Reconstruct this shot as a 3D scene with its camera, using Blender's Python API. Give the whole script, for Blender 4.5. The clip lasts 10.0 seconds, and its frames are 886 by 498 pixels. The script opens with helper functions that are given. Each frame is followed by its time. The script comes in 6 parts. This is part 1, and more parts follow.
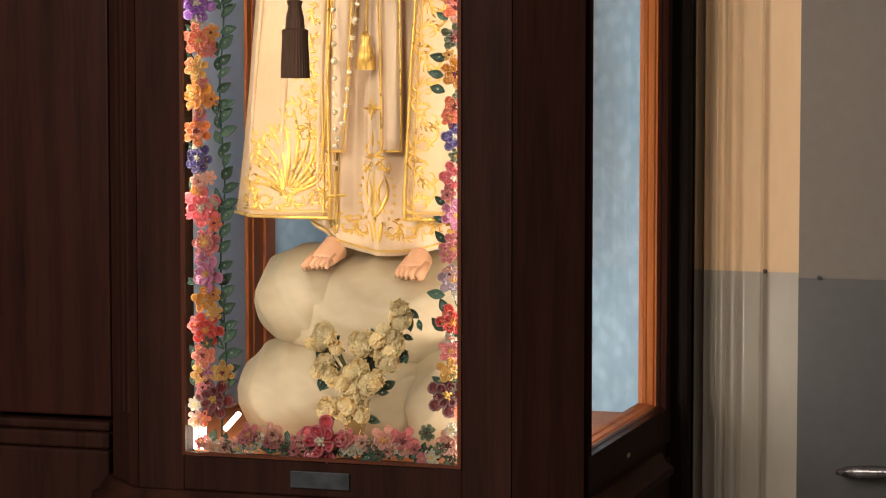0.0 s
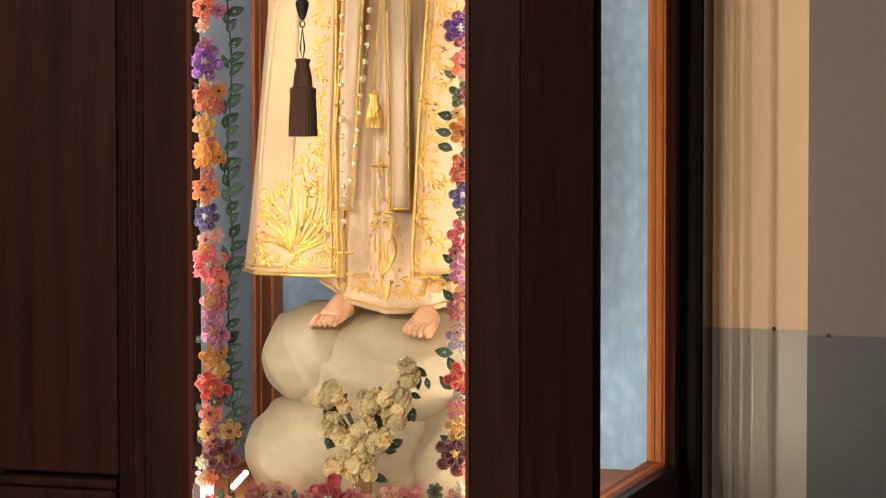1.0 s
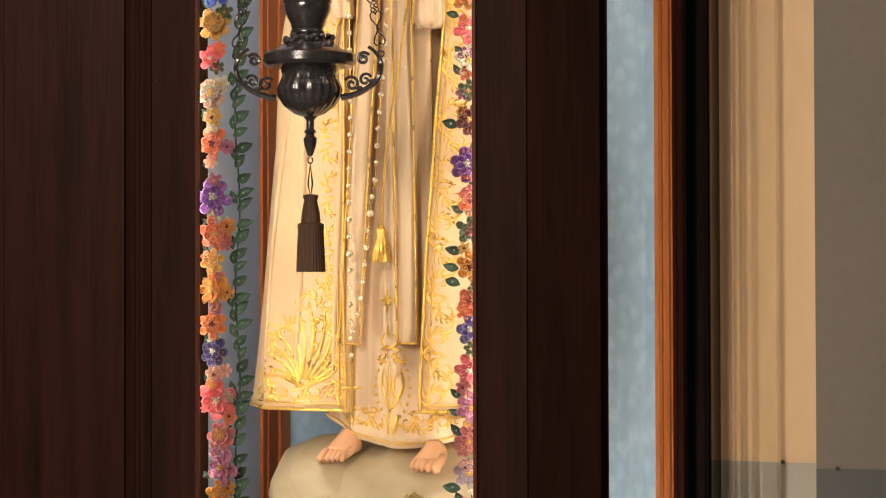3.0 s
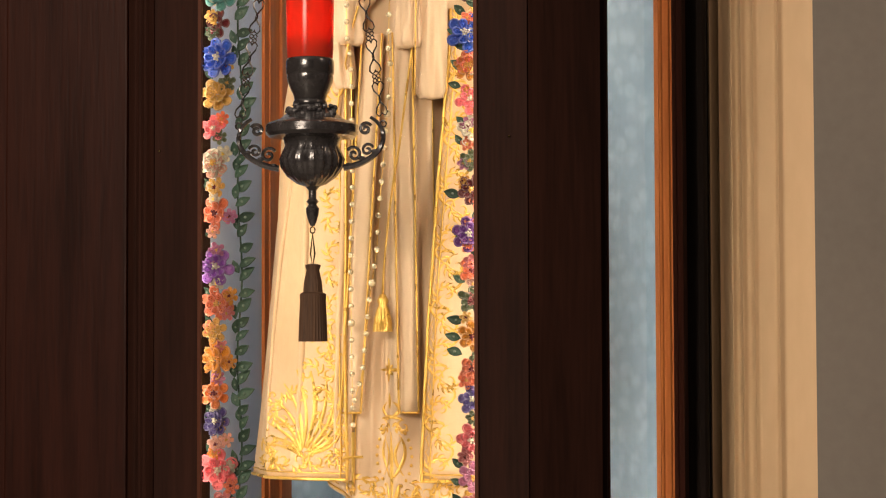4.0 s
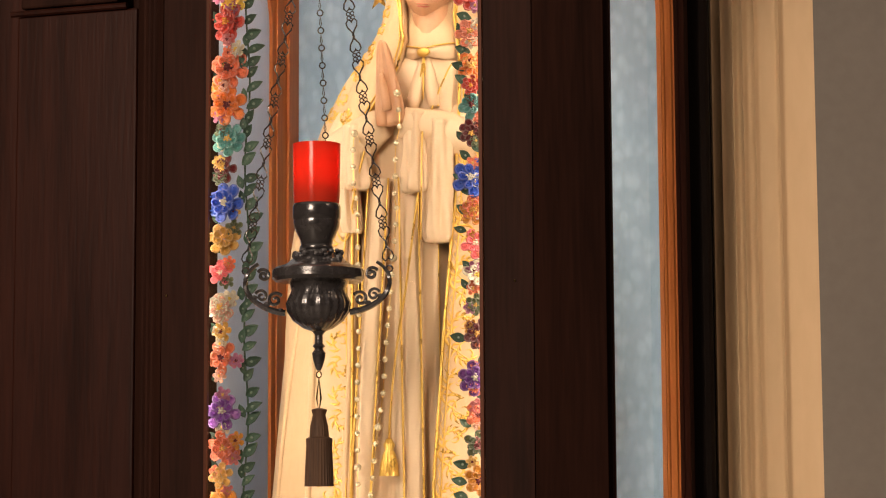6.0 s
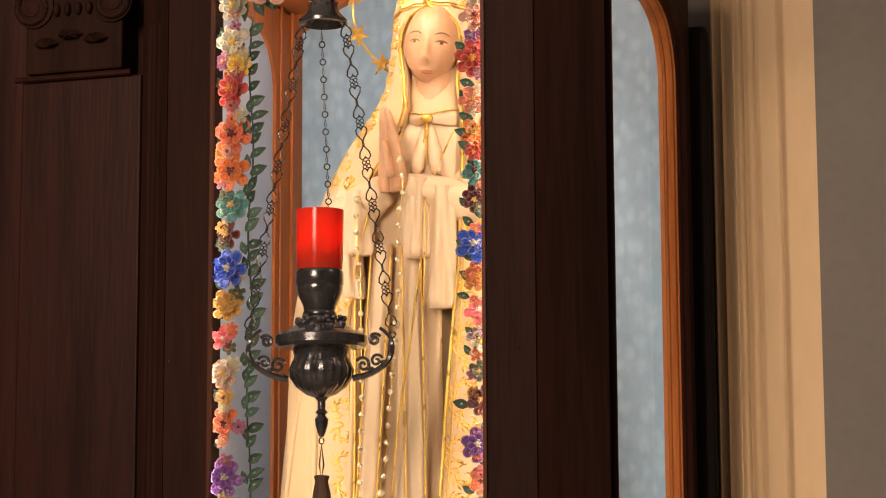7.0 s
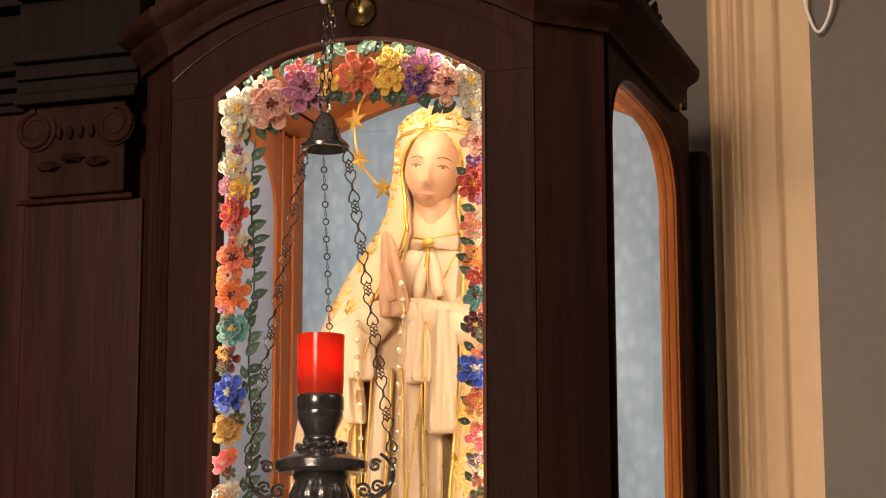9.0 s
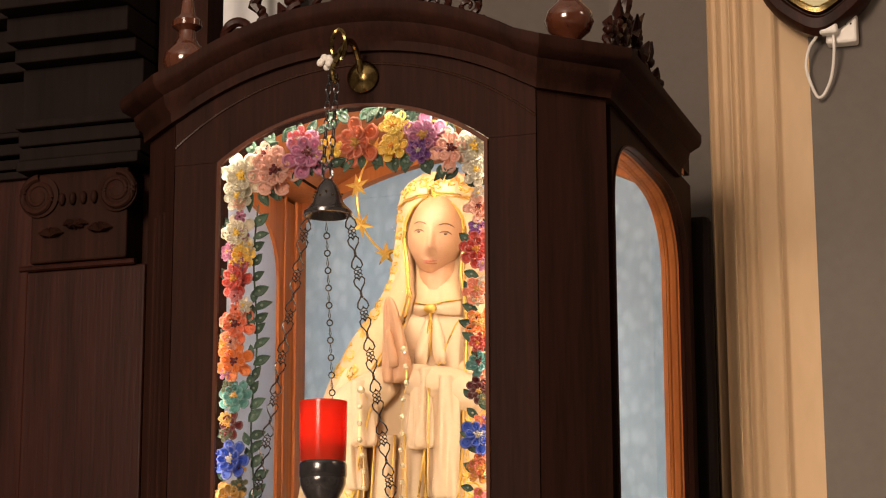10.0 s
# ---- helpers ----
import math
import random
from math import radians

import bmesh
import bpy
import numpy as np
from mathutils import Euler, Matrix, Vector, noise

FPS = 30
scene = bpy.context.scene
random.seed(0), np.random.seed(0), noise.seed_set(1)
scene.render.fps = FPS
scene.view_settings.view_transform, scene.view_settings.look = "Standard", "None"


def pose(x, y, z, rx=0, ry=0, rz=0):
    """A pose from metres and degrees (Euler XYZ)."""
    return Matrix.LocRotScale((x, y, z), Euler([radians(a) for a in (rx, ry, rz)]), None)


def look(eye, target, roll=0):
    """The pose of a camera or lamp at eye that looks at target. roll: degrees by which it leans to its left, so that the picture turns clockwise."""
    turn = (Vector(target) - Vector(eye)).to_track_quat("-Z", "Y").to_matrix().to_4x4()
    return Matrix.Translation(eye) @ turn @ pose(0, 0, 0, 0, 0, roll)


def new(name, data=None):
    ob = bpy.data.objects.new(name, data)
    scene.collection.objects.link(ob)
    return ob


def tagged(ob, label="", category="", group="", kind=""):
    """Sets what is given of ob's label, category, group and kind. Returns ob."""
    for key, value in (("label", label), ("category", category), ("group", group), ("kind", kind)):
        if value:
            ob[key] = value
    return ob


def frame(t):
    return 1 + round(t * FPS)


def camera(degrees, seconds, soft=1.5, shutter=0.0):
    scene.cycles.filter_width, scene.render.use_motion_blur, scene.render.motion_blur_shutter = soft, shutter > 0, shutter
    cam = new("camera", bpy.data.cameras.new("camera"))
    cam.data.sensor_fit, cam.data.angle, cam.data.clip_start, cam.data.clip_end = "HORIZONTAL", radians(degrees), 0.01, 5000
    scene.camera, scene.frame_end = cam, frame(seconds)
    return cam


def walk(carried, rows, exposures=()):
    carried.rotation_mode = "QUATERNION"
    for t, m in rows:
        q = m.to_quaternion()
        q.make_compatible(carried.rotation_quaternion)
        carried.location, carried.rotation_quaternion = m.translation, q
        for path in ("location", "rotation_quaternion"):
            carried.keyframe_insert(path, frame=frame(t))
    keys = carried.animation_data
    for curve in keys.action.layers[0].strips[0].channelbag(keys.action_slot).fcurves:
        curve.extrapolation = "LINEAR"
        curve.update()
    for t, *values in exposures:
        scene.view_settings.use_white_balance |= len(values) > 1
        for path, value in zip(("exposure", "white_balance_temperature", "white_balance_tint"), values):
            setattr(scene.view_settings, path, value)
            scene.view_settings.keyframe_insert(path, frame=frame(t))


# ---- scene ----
cam = camera(22.881, 10.0, soft=1.15)
# seconds, place in metres, then yaw, pitch and lean in degrees
ROWS = [
    (0.0, 1.2286, -3.2099, 1.5524, 17.697, -3.724, 0.003),
    (0.5, 1.2277, -3.2068, 1.5551, 17.783, -3.063, -0.008),
    (1.0, 1.2272, -3.2048, 1.5584, 17.904, -2.310, 0.044),
    (1.5, 1.2269, -3.2041, 1.5625, 17.961, -1.488, 0.104),
    (2.0, 1.2267, -3.2050, 1.5652, 18.005, -0.660, 0.176),
    (2.5, 1.2282, -3.2062, 1.5677, 18.079, 0.185, 0.192),
    (4.0, 1.2269, -3.2186, 1.5757, 18.069, 2.741, 0.186),
    (4.5, 1.2278, -3.2221, 1.5771, 18.167, 3.701, 0.243),
    (5.0, 1.2298, -3.2248, 1.5784, 18.246, 4.625, 0.285),
    (5.5, 1.2308, -3.2241, 1.5808, 18.264, 5.518, 0.290),
    (7.0, 1.2307, -3.2273, 1.5867, 18.324, 8.045, 0.241),
    (7.5, 1.2304, -3.2279, 1.5901, 18.382, 8.840, 0.190),
    (8.0, 1.2287, -3.2286, 1.5920, 18.344, 9.639, 0.214),
    (8.5, 1.2268, -3.2279, 1.5959, 18.279, 10.321, 0.155),
    (9.0, 1.2257, -3.2261, 1.6004, 18.257, 11.100, 0.091),
    (9.5, 1.2246, -3.2267, 1.6023, 18.264, 11.927, 0.103),
    (10.0, 1.2229, -3.2267, 1.6045, 18.293, 12.763, 0.142),
]
walk(cam, [(t, pose(x, y, z, 90 + pitch, lean, yaw)) for t, x, y, z, yaw, pitch, lean in ROWS],
     [(0.0, 0.10, 5750, 10), (2.5, 0.05, 6000, 10), (5.5, 0.0, 6450, 14), (8.0, 0.04, 6600, 17), (10.0, 0.12, 6600, 17)])

# ---- light ----
world = bpy.data.worlds.new("church_daylight")
scene.world = world
world.use_nodes = True
wn = world.node_tree
sky = wn.nodes.new("ShaderNodeTexSky")
sky.sky_type, sky.sun_disc, sky.sun_elevation, sky.sun_rotation = "NISHITA", False, radians(35), radians(120)
wn.nodes["Background"].inputs["Strength"].default_value = 0.08
wn.links.new(sky.outputs["Color"], wn.nodes["Background"].inputs["Color"])


def area_lamp(name, m, w, h, watts, colour, label):
    data = bpy.data.lights.new(name, "AREA")
    data.shape, data.size, data.size_y, data.energy, data.color = "RECTANGLE", w, h, watts, colour
    ob = new(name, data)
    ob.matrix_world = m
    return tagged(ob, label, "lamp", kind="structure")


# daylight through the high side window and through an invented opening behind the camera
area_lamp("side_window_light", look((3.9, -0.6, 4.6), (0.5, 0.8, 1.9)), 0.5, 0.6, 14, (1.0, 0.68, 0.40), "warm evening daylight in the side window")
area_lamp("rear_daylight", look((-0.6, -6.2, 3.7), (0.3, 0.6, 1.6)), 1.8, 2.2, 335, (1.0, 0.80, 0.60), "warm daylight from an assumed opening behind the camera")
# light strips hidden behind the front posts and the head of the cabinet
STRIP = (1.0, 0.82, 0.60)
area_lamp("cabinet_strip", look((-0.285, 0.050, 1.79), (-0.12, 0.70, 1.79)), 0.03, 1.44, 3.2, STRIP, "warm light strip behind the cabinet post")
area_lamp("cabinet_strip", look((0.285, 0.050, 1.79), (0.22, 0.70, 1.79)), 0.03, 1.46, 3.4, STRIP, "warm light strip behind the cabinet post")
area_lamp("cabinet_strip", look((0.0, 0.064, 2.645), (0.0, 0.50, 2.40)), 0.42, 0.03, 2.2, STRIP, "warm light strip behind the cabinet head")
area_lamp("cabinet_strip", look((0.0, 0.060, 1.004), (0.0, 0.20, 1.40)), 0.44, 0.012, 0.25, STRIP, "warm light strip behind the bottom rail")
# added fill, no strip known here: brightens the back panel's lower right
area_lamp("cabinet_strip", look((0.335, 0.10, 1.03), (0.335, 0.68, 1.30)), 0.03, 0.05, 2.0, STRIP, "added fill light low on the right for the back panel")
# thin strips behind the lip of the front opening, which light the garland
LIP_Y = 0.0015
for sx in (-1, 1):
    area_lamp("edge_strip", look((sx * 0.2325, LIP_Y, 1.77), (sx * 0.10, 0.110, 1.77)), 0.004, 1.53, 0.95, STRIP, "thin light strip along the edge of the front pane")
    for x, z, slope, ln in ((0.0590, 2.6215, 9.1, 0.119), (0.1765, 2.5810, 27.9, 0.132)):
        t = Vector((math.cos(radians(slope)), 0, -sx * math.sin(radians(slope))))
        back = (Vector((0, 0.8, 0)) + t.cross(Vector((0, 1, 0))) * -0.6).normalized() * -1
        m = Matrix((t, back.cross(t), back)).transposed().to_4x4()
        area_lamp("edge_strip", Matrix.Translation((sx * x, LIP_Y, z)) @ m, ln, 0.003, 0.16, STRIP, "thin light strip under the arched head")


# ---- materials ----
def material(name, dark, light, rough=0.5, metal=0.0, scale=8.0, stretch=(1, 1, 1), bump=0.05, fine=60.0, wear=0.15, coat=0.0, sheer=0.0, per_piece=0.0, spec=0.5):
    """Two scales of noise between two colours, with fine relief and uneven gloss."""
    m = bpy.data.materials.new(name)
    m.use_nodes = True
    t = m.node_tree
    n, l = t.nodes, t.links
    b = n["Principled BSDF"]
    b.inputs["Metallic"].default_value = metal
    b.inputs["Coat Weight"].default_value = coat
    b.inputs["Coat Roughness"].default_value = 0.15
    b.inputs["Specular IOR Level"].default_value = spec
    co, mp = n.new("ShaderNodeTexCoord"), n.new("ShaderNodeMapping")
    mp.inputs["Scale"].default_value = stretch
    l.new(co.outputs["Object"], mp.inputs["Vector"])
    n1, n2 = n.new("ShaderNodeTexNoise"), n.new("ShaderNodeTexNoise")
    n1.inputs["Scale"].default_value, n1.inputs["Detail"].default_value = scale, 5
    n2.inputs["Scale"].default_value, n2.inputs["Detail"].default_value = fine, 3
    for k in (n1, n2):
        l.new(mp.outputs["Vector"], k.inputs["Vector"])
    mix = n.new("ShaderNodeMix")
    mix.data_type = "FLOAT"
    mix.inputs[0].default_value = 0.35
    l.new(n1.outputs["Fac"], mix.inputs[2])
    l.new(n2.outputs["Fac"], mix.inputs[3])
    ramp = n.new("ShaderNodeValToRGB")
    ramp.color_ramp.elements[0].position, ramp.color_ramp.elements[1].position = 0.33, 0.67
    ramp.color_ramp.elements[0].color, ramp.color_ramp.elements[1].color = (*dark, 1), (*light, 1)
    l.new(mix.outputs[0], ramp.inputs["Fac"])
    colour = ramp.outputs["Color"]
    if per_piece:
        info, hs, mr = n.new("ShaderNodeObjectInfo"), n.new("ShaderNodeHueSaturation"), n.new("ShaderNodeMapRange")
        mr.inputs["To Min"].default_value, mr.inputs["To Max"].default_value = 1 - per_piece, 1 + per_piece
        l.new(info.outputs["Random"], mr.inputs["Value"])
        l.new(mr.outputs["Result"], hs.inputs["Value"])
        l.new(colour, hs.inputs["Color"])
        colour = hs.outputs["Color"]
    l.new(colour, b.inputs["Base Color"])
    rr = n.new("ShaderNodeMapRange")
    rr.inputs["To Min"].default_value, rr.inputs["To Max"].default_value = max(0.02, rough - wear), min(1, rough + wear)
    l.new(n1.outputs["Fac"], rr.inputs["Value"])
    l.new(rr.outputs["Result"], b.inputs["Roughness"])
    bp = n.new("ShaderNodeBump")
    bp.inputs["Strength"].default_value, bp.inputs["Distance"].default_value = bump, 0.004
    l.new(n2.outputs["Fac"], bp.inputs["Height"])
    l.new(bp.outputs["Normal"], b.inputs["Normal"])
    if sheer:
        tr, ms = n.new("ShaderNodeBsdfTranslucent"), n.new("ShaderNodeMixShader")
        ms.inputs[0].default_value = sheer
        l.new(colour, tr.inputs["Color"])
        l.new(b.outputs[0], ms.inputs[1])
        l.new(tr.outputs[0], ms.inputs[2])
        l.new(ms.outputs[0], n["Material Output"].inputs["Surface"])
    return m


def glass(name, colour, rough, gloss):
    """Clear pane: mostly see-through, with a thin gloss that grows at a slant."""
    m = bpy.data.materials.new(name)
    m.use_nodes = True
    n, l = m.node_tree.nodes, m.node_tree.links
    tp, gl, ms, lw = n.new("ShaderNodeBsdfTransparent"), n.new("ShaderNodeBsdfGlossy"), n.new("ShaderNodeMixShader"), n.new("ShaderNodeLayerWeight")
    pw, sc = n.new("ShaderNodeMath"), n.new("ShaderNodeMath")
    tp.inputs["Color"].default_value = (*colour, 1)
    gl.inputs["Roughness"].default_value = rough
    lw.inputs["Blend"].default_value = 0.5
    pw.operation, pw.inputs[1].default_value = "POWER", 4.0
    sc.operation, sc.inputs[1].default_value, sc.inputs[2].default_value = "MULTIPLY_ADD", gloss, 0.02
    l.new(lw.outputs["Facing"], pw.inputs[0])
    l.new(pw.outputs[0], sc.inputs[0])
    l.new(sc.outputs[0], ms.inputs[0])
    l.new(tp.outputs[0], ms.inputs[1])
    l.new(gl.outputs[0], ms.inputs[2])
    l.new(ms.outputs[0], n["Material Output"].inputs["Surface"])
    return m


def glow(name, colour, power):
    m = bpy.data.materials.new(name)
    m.use_nodes = True
    b = m.node_tree.nodes["Principled BSDF"]
    b.inputs["Base Color"].default_value = (*colour, 1)
    b.inputs["Emission Color"].default_value = (*colour, 1)
    b.inputs["Emission Strength"].default_value = power
    return m


GRAIN = (1, 1, 0.06)
WOOD = material("dark_mahogany", (0.0132, 0.0058, 0.0043), (0.0335, 0.0130, 0.0088), 0.60, 0, 22, GRAIN, 0.10, 160, 0.08, 0.0, spec=0.05)
WOOD_RED = material("red_mahogany", (0.0120, 0.0033, 0.0019), (0.0380, 0.0090, 0.0045), 0.40, 0, 20, GRAIN, 0.10, 150, 0.10, 0.08, spec=0.16)
WOOD_IN = material("varnished_orange_wood", (0.3300, 0.0980, 0.0250), (0.5600, 0.1850, 0.0480), 0.5, 0, 18, GRAIN, 0.08, 140, 0.08, 0.0, spec=0.25)
BLUE = material("blue_damask", (0.3000, 0.4900, 0.7200), (0.4050, 0.6100, 0.8400), 0.62, 0, 15, (1, 1, 0.7), 0.30, 70, 0.12)
# damask figure: a repeating leaf shape in slightly lighter, glossier weave
_n, _l = BLUE.node_tree.nodes, BLUE.node_tree.links
_v, _w, _c, _m = _n.new("ShaderNodeTexVoronoi"), _n.new("ShaderNodeTexNoise"), _n.new("ShaderNodeTexCoord"), _n.new("ShaderNodeMix")
_s, _r = _n.new("ShaderNodeMapping"), _n.new("ShaderNodeValToRGB")
_s.inputs["Scale"].default_value = (1, 1, 0.62)
_v.inputs["Scale"].default_value, _v.inputs["Randomness"].default_value = 42, 0.8
_w.inputs["Scale"].default_value = 55
_m.data_type, _m.blend_type = "RGBA", "MULTIPLY"
_m.inputs[0].default_value = 1.0
_add = _n.new("ShaderNodeMath")
_add.operation, _add.inputs[1].default_value = "MULTIPLY_ADD", 0.7
_r.color_ramp.elements[0].position, _r.color_ramp.elements[1].position = 0.56, 0.86
_r.color_ramp.elements[0].color, _r.color_ramp.elements[1].color = (1.14, 1.11, 1.07, 1), (0.93, 0.94, 0.96, 1)
_b = _n["Principled BSDF"]
_old = _b.inputs["Base Color"].links[0].from_socket
_l.new(_c.outputs["Object"], _s.inputs["Vector"])
_l.new(_s.outputs["Vector"], _v.inputs["Vector"])
_l.new(_s.outputs["Vector"], _w.inputs["Vector"])
_l.new(_w.outputs["Fac"], _add.inputs[0])
_l.new(_v.outputs["Distance"], _add.inputs[2])
_l.new(_add.outputs[0], _r.inputs["Fac"])
_l.new(_old, _m.inputs[6])
_l.new(_r.outputs["Color"], _m.inputs[7])
_l.new(_m.outputs[2], _b.inputs["Base Color"])
GREYBLUE = material("grey_blue_panel", (0.4300, 0.5200, 0.7000), (0.5000, 0.5900, 0.7700), 0.6, 0, 6, (1, 1, 0.5), 0.05, 70)
PLASTER = material("taupe_plaster", (0.1095, 0.0945, 0.0830), (0.1351, 0.1176, 0.1038), 0.85, 0, 3, (1, 1, 1), 0.12, 45)
DADO = material("dark_grey_dado", (0.0250, 0.0258, 0.0265), (0.0370, 0.0374, 0.0378), 0.5, 0, 4, (1, 1, 1), 0.12, 40)
CREAM = material("cream_plaster", (0.5000, 0.3450, 0.2000), (0.5900, 0.4150, 0.2480), 0.75, 0, 3, (1, 1, 0.3), 0.08, 40)
DADO_PALE = material("pale_grey_dado", (0.2400, 0.2143, 0.1771), (0.2976, 0.2645, 0.2203), 0.30, 0, 4, (1, 1, 0.3), 0.08, 40)
WHITE = material("white_paint", (0.70, 0.72, 0.75), (0.80, 0.82, 0.84), 0.6, 0, 5, (1, 1, 0.4), 0.05, 50)
STONE_FLOOR = material("stone_floor", (0.20, 0.18, 0.16), (0.32, 0.30, 0.27), 0.35, 0, 3, (1, 1, 1), 0.06, 60)
CREAM_CLOTH = material("painted_cream_robe", (0.5700, 0.3850, 0.2150), (0.6500, 0.4550, 0.2650), 0.48, 0, 9, (1, 1, 0.5), 0.06, 120, 0.08)
DRESS = material("painted_ivory_dress", (0.6200, 0.4500, 0.2850), (0.6950, 0.5200, 0.3400), 0.45, 0, 9, (1, 1, 0.5), 0.06, 120, 0.08)
# dark wood of the entablature, also the shade colour behind the cabinet
EBONY_AND_SHADE = material("black_wood_and_shade", (0.0085, 0.0062, 0.0056), (0.0170, 0.0118, 0.0105), 0.7, 0, 20, GRAIN, 0.08, 120, spec=0.04)
POLISH = material("polished_mahogany", (0.020, 0.009, 0.006), (0.045, 0.020, 0.012), 0.14, 0, 22, GRAIN, 0.05, 160, 0.05, 0.9, spec=0.9)
POLISH_RED = material("polished_red_wood", (0.060, 0.018, 0.009), (0.120, 0.036, 0.017), 0.12, 0, 20, GRAIN, 0.05, 150, 0.05, 0.9, spec=0.7)
BEAD_WOOD = material("red_brown_bead", (0.055, 0.016, 0.007), (0.105, 0.030, 0.012), 0.5, 0, 20, GRAIN, 0.05, 150, 0.05, 0.0, spec=0.15)
# tan of the mantle's inside, with its shade put into the colour
SHADE_CLOTH = material("shaded_tan_lining", (0.50, 0.33, 0.15), (0.62, 0.43, 0.21), 0.5, 0, 10, (1, 1, 0.5), 0.06, 110)
GOLD = material("gold_leaf", (0.58, 0.34, 0.05), (0.86, 0.57, 0.15), 0.30, 0.6, 30, (1, 1, 1), 0.12, 160, 0.12)
SKIN = material("painted_skin", (0.5200, 0.2750, 0.1450), (0.5900, 0.3250, 0.1800), 0.42, 0, 14, (1, 1, 1), 0.04, 120, 0.06)
LIP = material("painted_lip", (0.46, 0.12, 0.08), (0.54, 0.16, 0.11), 0.4)
BROW = material("painted_brow", (0.16, 0.08, 0.04), (0.24, 0.13, 0.07), 0.5)
CLOUD = material("painted_cloud", (0.2900, 0.2320, 0.1420), (0.4000, 0.3250, 0.2050), 0.5, 0, 7, (0.5, 0.5, 1.0), 0.05, 60, 0.1)
IRON = material("blackened_bronze", (0.020, 0.019, 0.021), (0.060, 0.055, 0.058), 0.24, 0.25, 25, (1, 1, 1), 0.15, 120, 0.10, 0.6, spec=0.8)
TASSEL = material("dark_brown_silk", (0.045, 0.022, 0.011), (0.12, 0.060, 0.030), 0.75, 0, 60, (1, 1, 0.05), 0.4, 300)
BRASS = material("old_brass", (0.11, 0.08, 0.035), (0.36, 0.26, 0.10), 0.22, 1.0, 20, (1, 1, 1), 0.1, 120)
PEARL = material("pearl_bead", (0.60, 0.48, 0.26), (0.88, 0.80, 0.60), 0.12, 0.5, 400)
PLAQUE = material("grey_metal_plaque", (0.0250, 0.0300, 0.0350), (0.0450, 0.0525, 0.0600), 0.45, 0.4, 30)
PLASTIC = material("white_plastic", (0.68, 0.65, 0.60), (0.76, 0.73, 0.68), 0.4, 0, 20)
GREEN = material("green_bead_leaf", (0.0300, 0.0743, 0.0525), (0.1200, 0.2025, 0.1500), 0.22, 0, 60, (1, 1, 1), 0.3, 300, 0.1, 0, 0.35, 0.35)
BEAD_GREEN = material("pale_green_bead", (0.16, 0.26, 0.20), (0.32, 0.42, 0.34), 0.15, 0, 60, sheer=0.3)
PETAL_CREAM = material("cream_petal", (0.8200, 0.6300, 0.3000), (0.9500, 0.8400, 0.5200), 0.6, 0, 0.9, (1, 1, 1), 0.3, 6, 0.1, 0, 0.25, 0.2)
STEM = material("olive_stem", (0.05, 0.06, 0.02), (0.14, 0.14, 0.05), 0.6, 0, 30)
CLEAR = glass("clear_pane", (0.97, 0.98, 0.97), 0.03, 0.25)
RUBY = bpy.data.materials.new("ruby_glass")
RUBY.use_nodes = True
_n, _l = RUBY.node_tree.nodes, RUBY.node_tree.links
_b, _t, _x = _n["Principled BSDF"], _n.new("ShaderNodeBsdfTranslucent"), _n.new("ShaderNodeMixShader")
_b.inputs["Base Color"].default_value, _b.inputs["Roughness"].default_value = (0.70, 0.060, 0.028, 1), 0.12
_t.inputs["Color"].default_value = (0.92, 0.12, 0.055, 1)
_x.inputs[0].default_value = 0.5
_l.new(_b.outputs[0], _x.inputs[1])
_l.new(_t.outputs[0], _x.inputs[2])
_l.new(_x.outputs[0], _n["Material Output"].inputs["Surface"])
BEADS, RIMS = {}, {}
for _name, _c in {
    "blush": (0.74, 0.42, 0.33), "maroon": (0.15, 0.012, 0.018), "gold": (0.66, 0.40, 0.09), "salmon": (0.75, 0.25, 0.15), "red": (0.58, 0.05, 0.03),
    "amber": (0.66, 0.29, 0.025), "mauve": (0.48, 0.17, 0.32), "rose": (0.58, 0.18, 0.19), "pink": (0.78, 0.17, 0.20), "indigo": (0.10, 0.07, 0.28),
    "orange": (0.80, 0.24, 0.04), "coral": (0.75, 0.20, 0.09), "purple": (0.22, 0.06, 0.36), "white": (0.64, 0.60, 0.48), "blue": (0.02, 0.09, 0.55),
    "teal": (0.11, 0.36, 0.35), "yellow": (0.80, 0.58, 0.09), "olive": (0.10, 0.13, 0.06), "lilac": (0.36, 0.28, 0.36), "crimson": (0.52, 0.06, 0.09)}.items():
    BEADS[_name] = material("bead_" + _name, tuple(0.75 * v for v in _c), tuple(min(1, 1.15 * v + 0.06) for v in _c), 0.22, 0, 0.9, (1, 1, 1), 0.35, 6, 0.1, 0, 0.55, 0.18)
    RIMS[_name] = material("rim_" + _name, tuple(0.85 * v + 0.07 for v in _c), tuple(0.85 * v + 0.16 for v in _c), 0.18, 0, 0.9, (1, 1, 1), 0.3, 9, 0.1, 0, 0.45, 0.1)


# ---- mesh helpers ----
def box(bm, x0, x1, y0, y1, z0, z1, bevel=0.0):
    v = [bm.verts.new((x, y, z)) for x in (x0, x1) for y in (y0, y1) for z in (z0, z1)]
    f = [bm.faces.new([v[i] for i in q]) for q in ((0, 1, 3, 2), (4, 6, 7, 5), (0, 4, 5, 1), (2, 3, 7, 6), (0, 2, 6, 4), (1, 5, 7, 3))]
    if bevel:
        bmesh.ops.bevel(bm, geom=list({e for k in f for e in k.edges}), offset=bevel, segments=2, affect="EDGES", profile=0.5)
    return bm


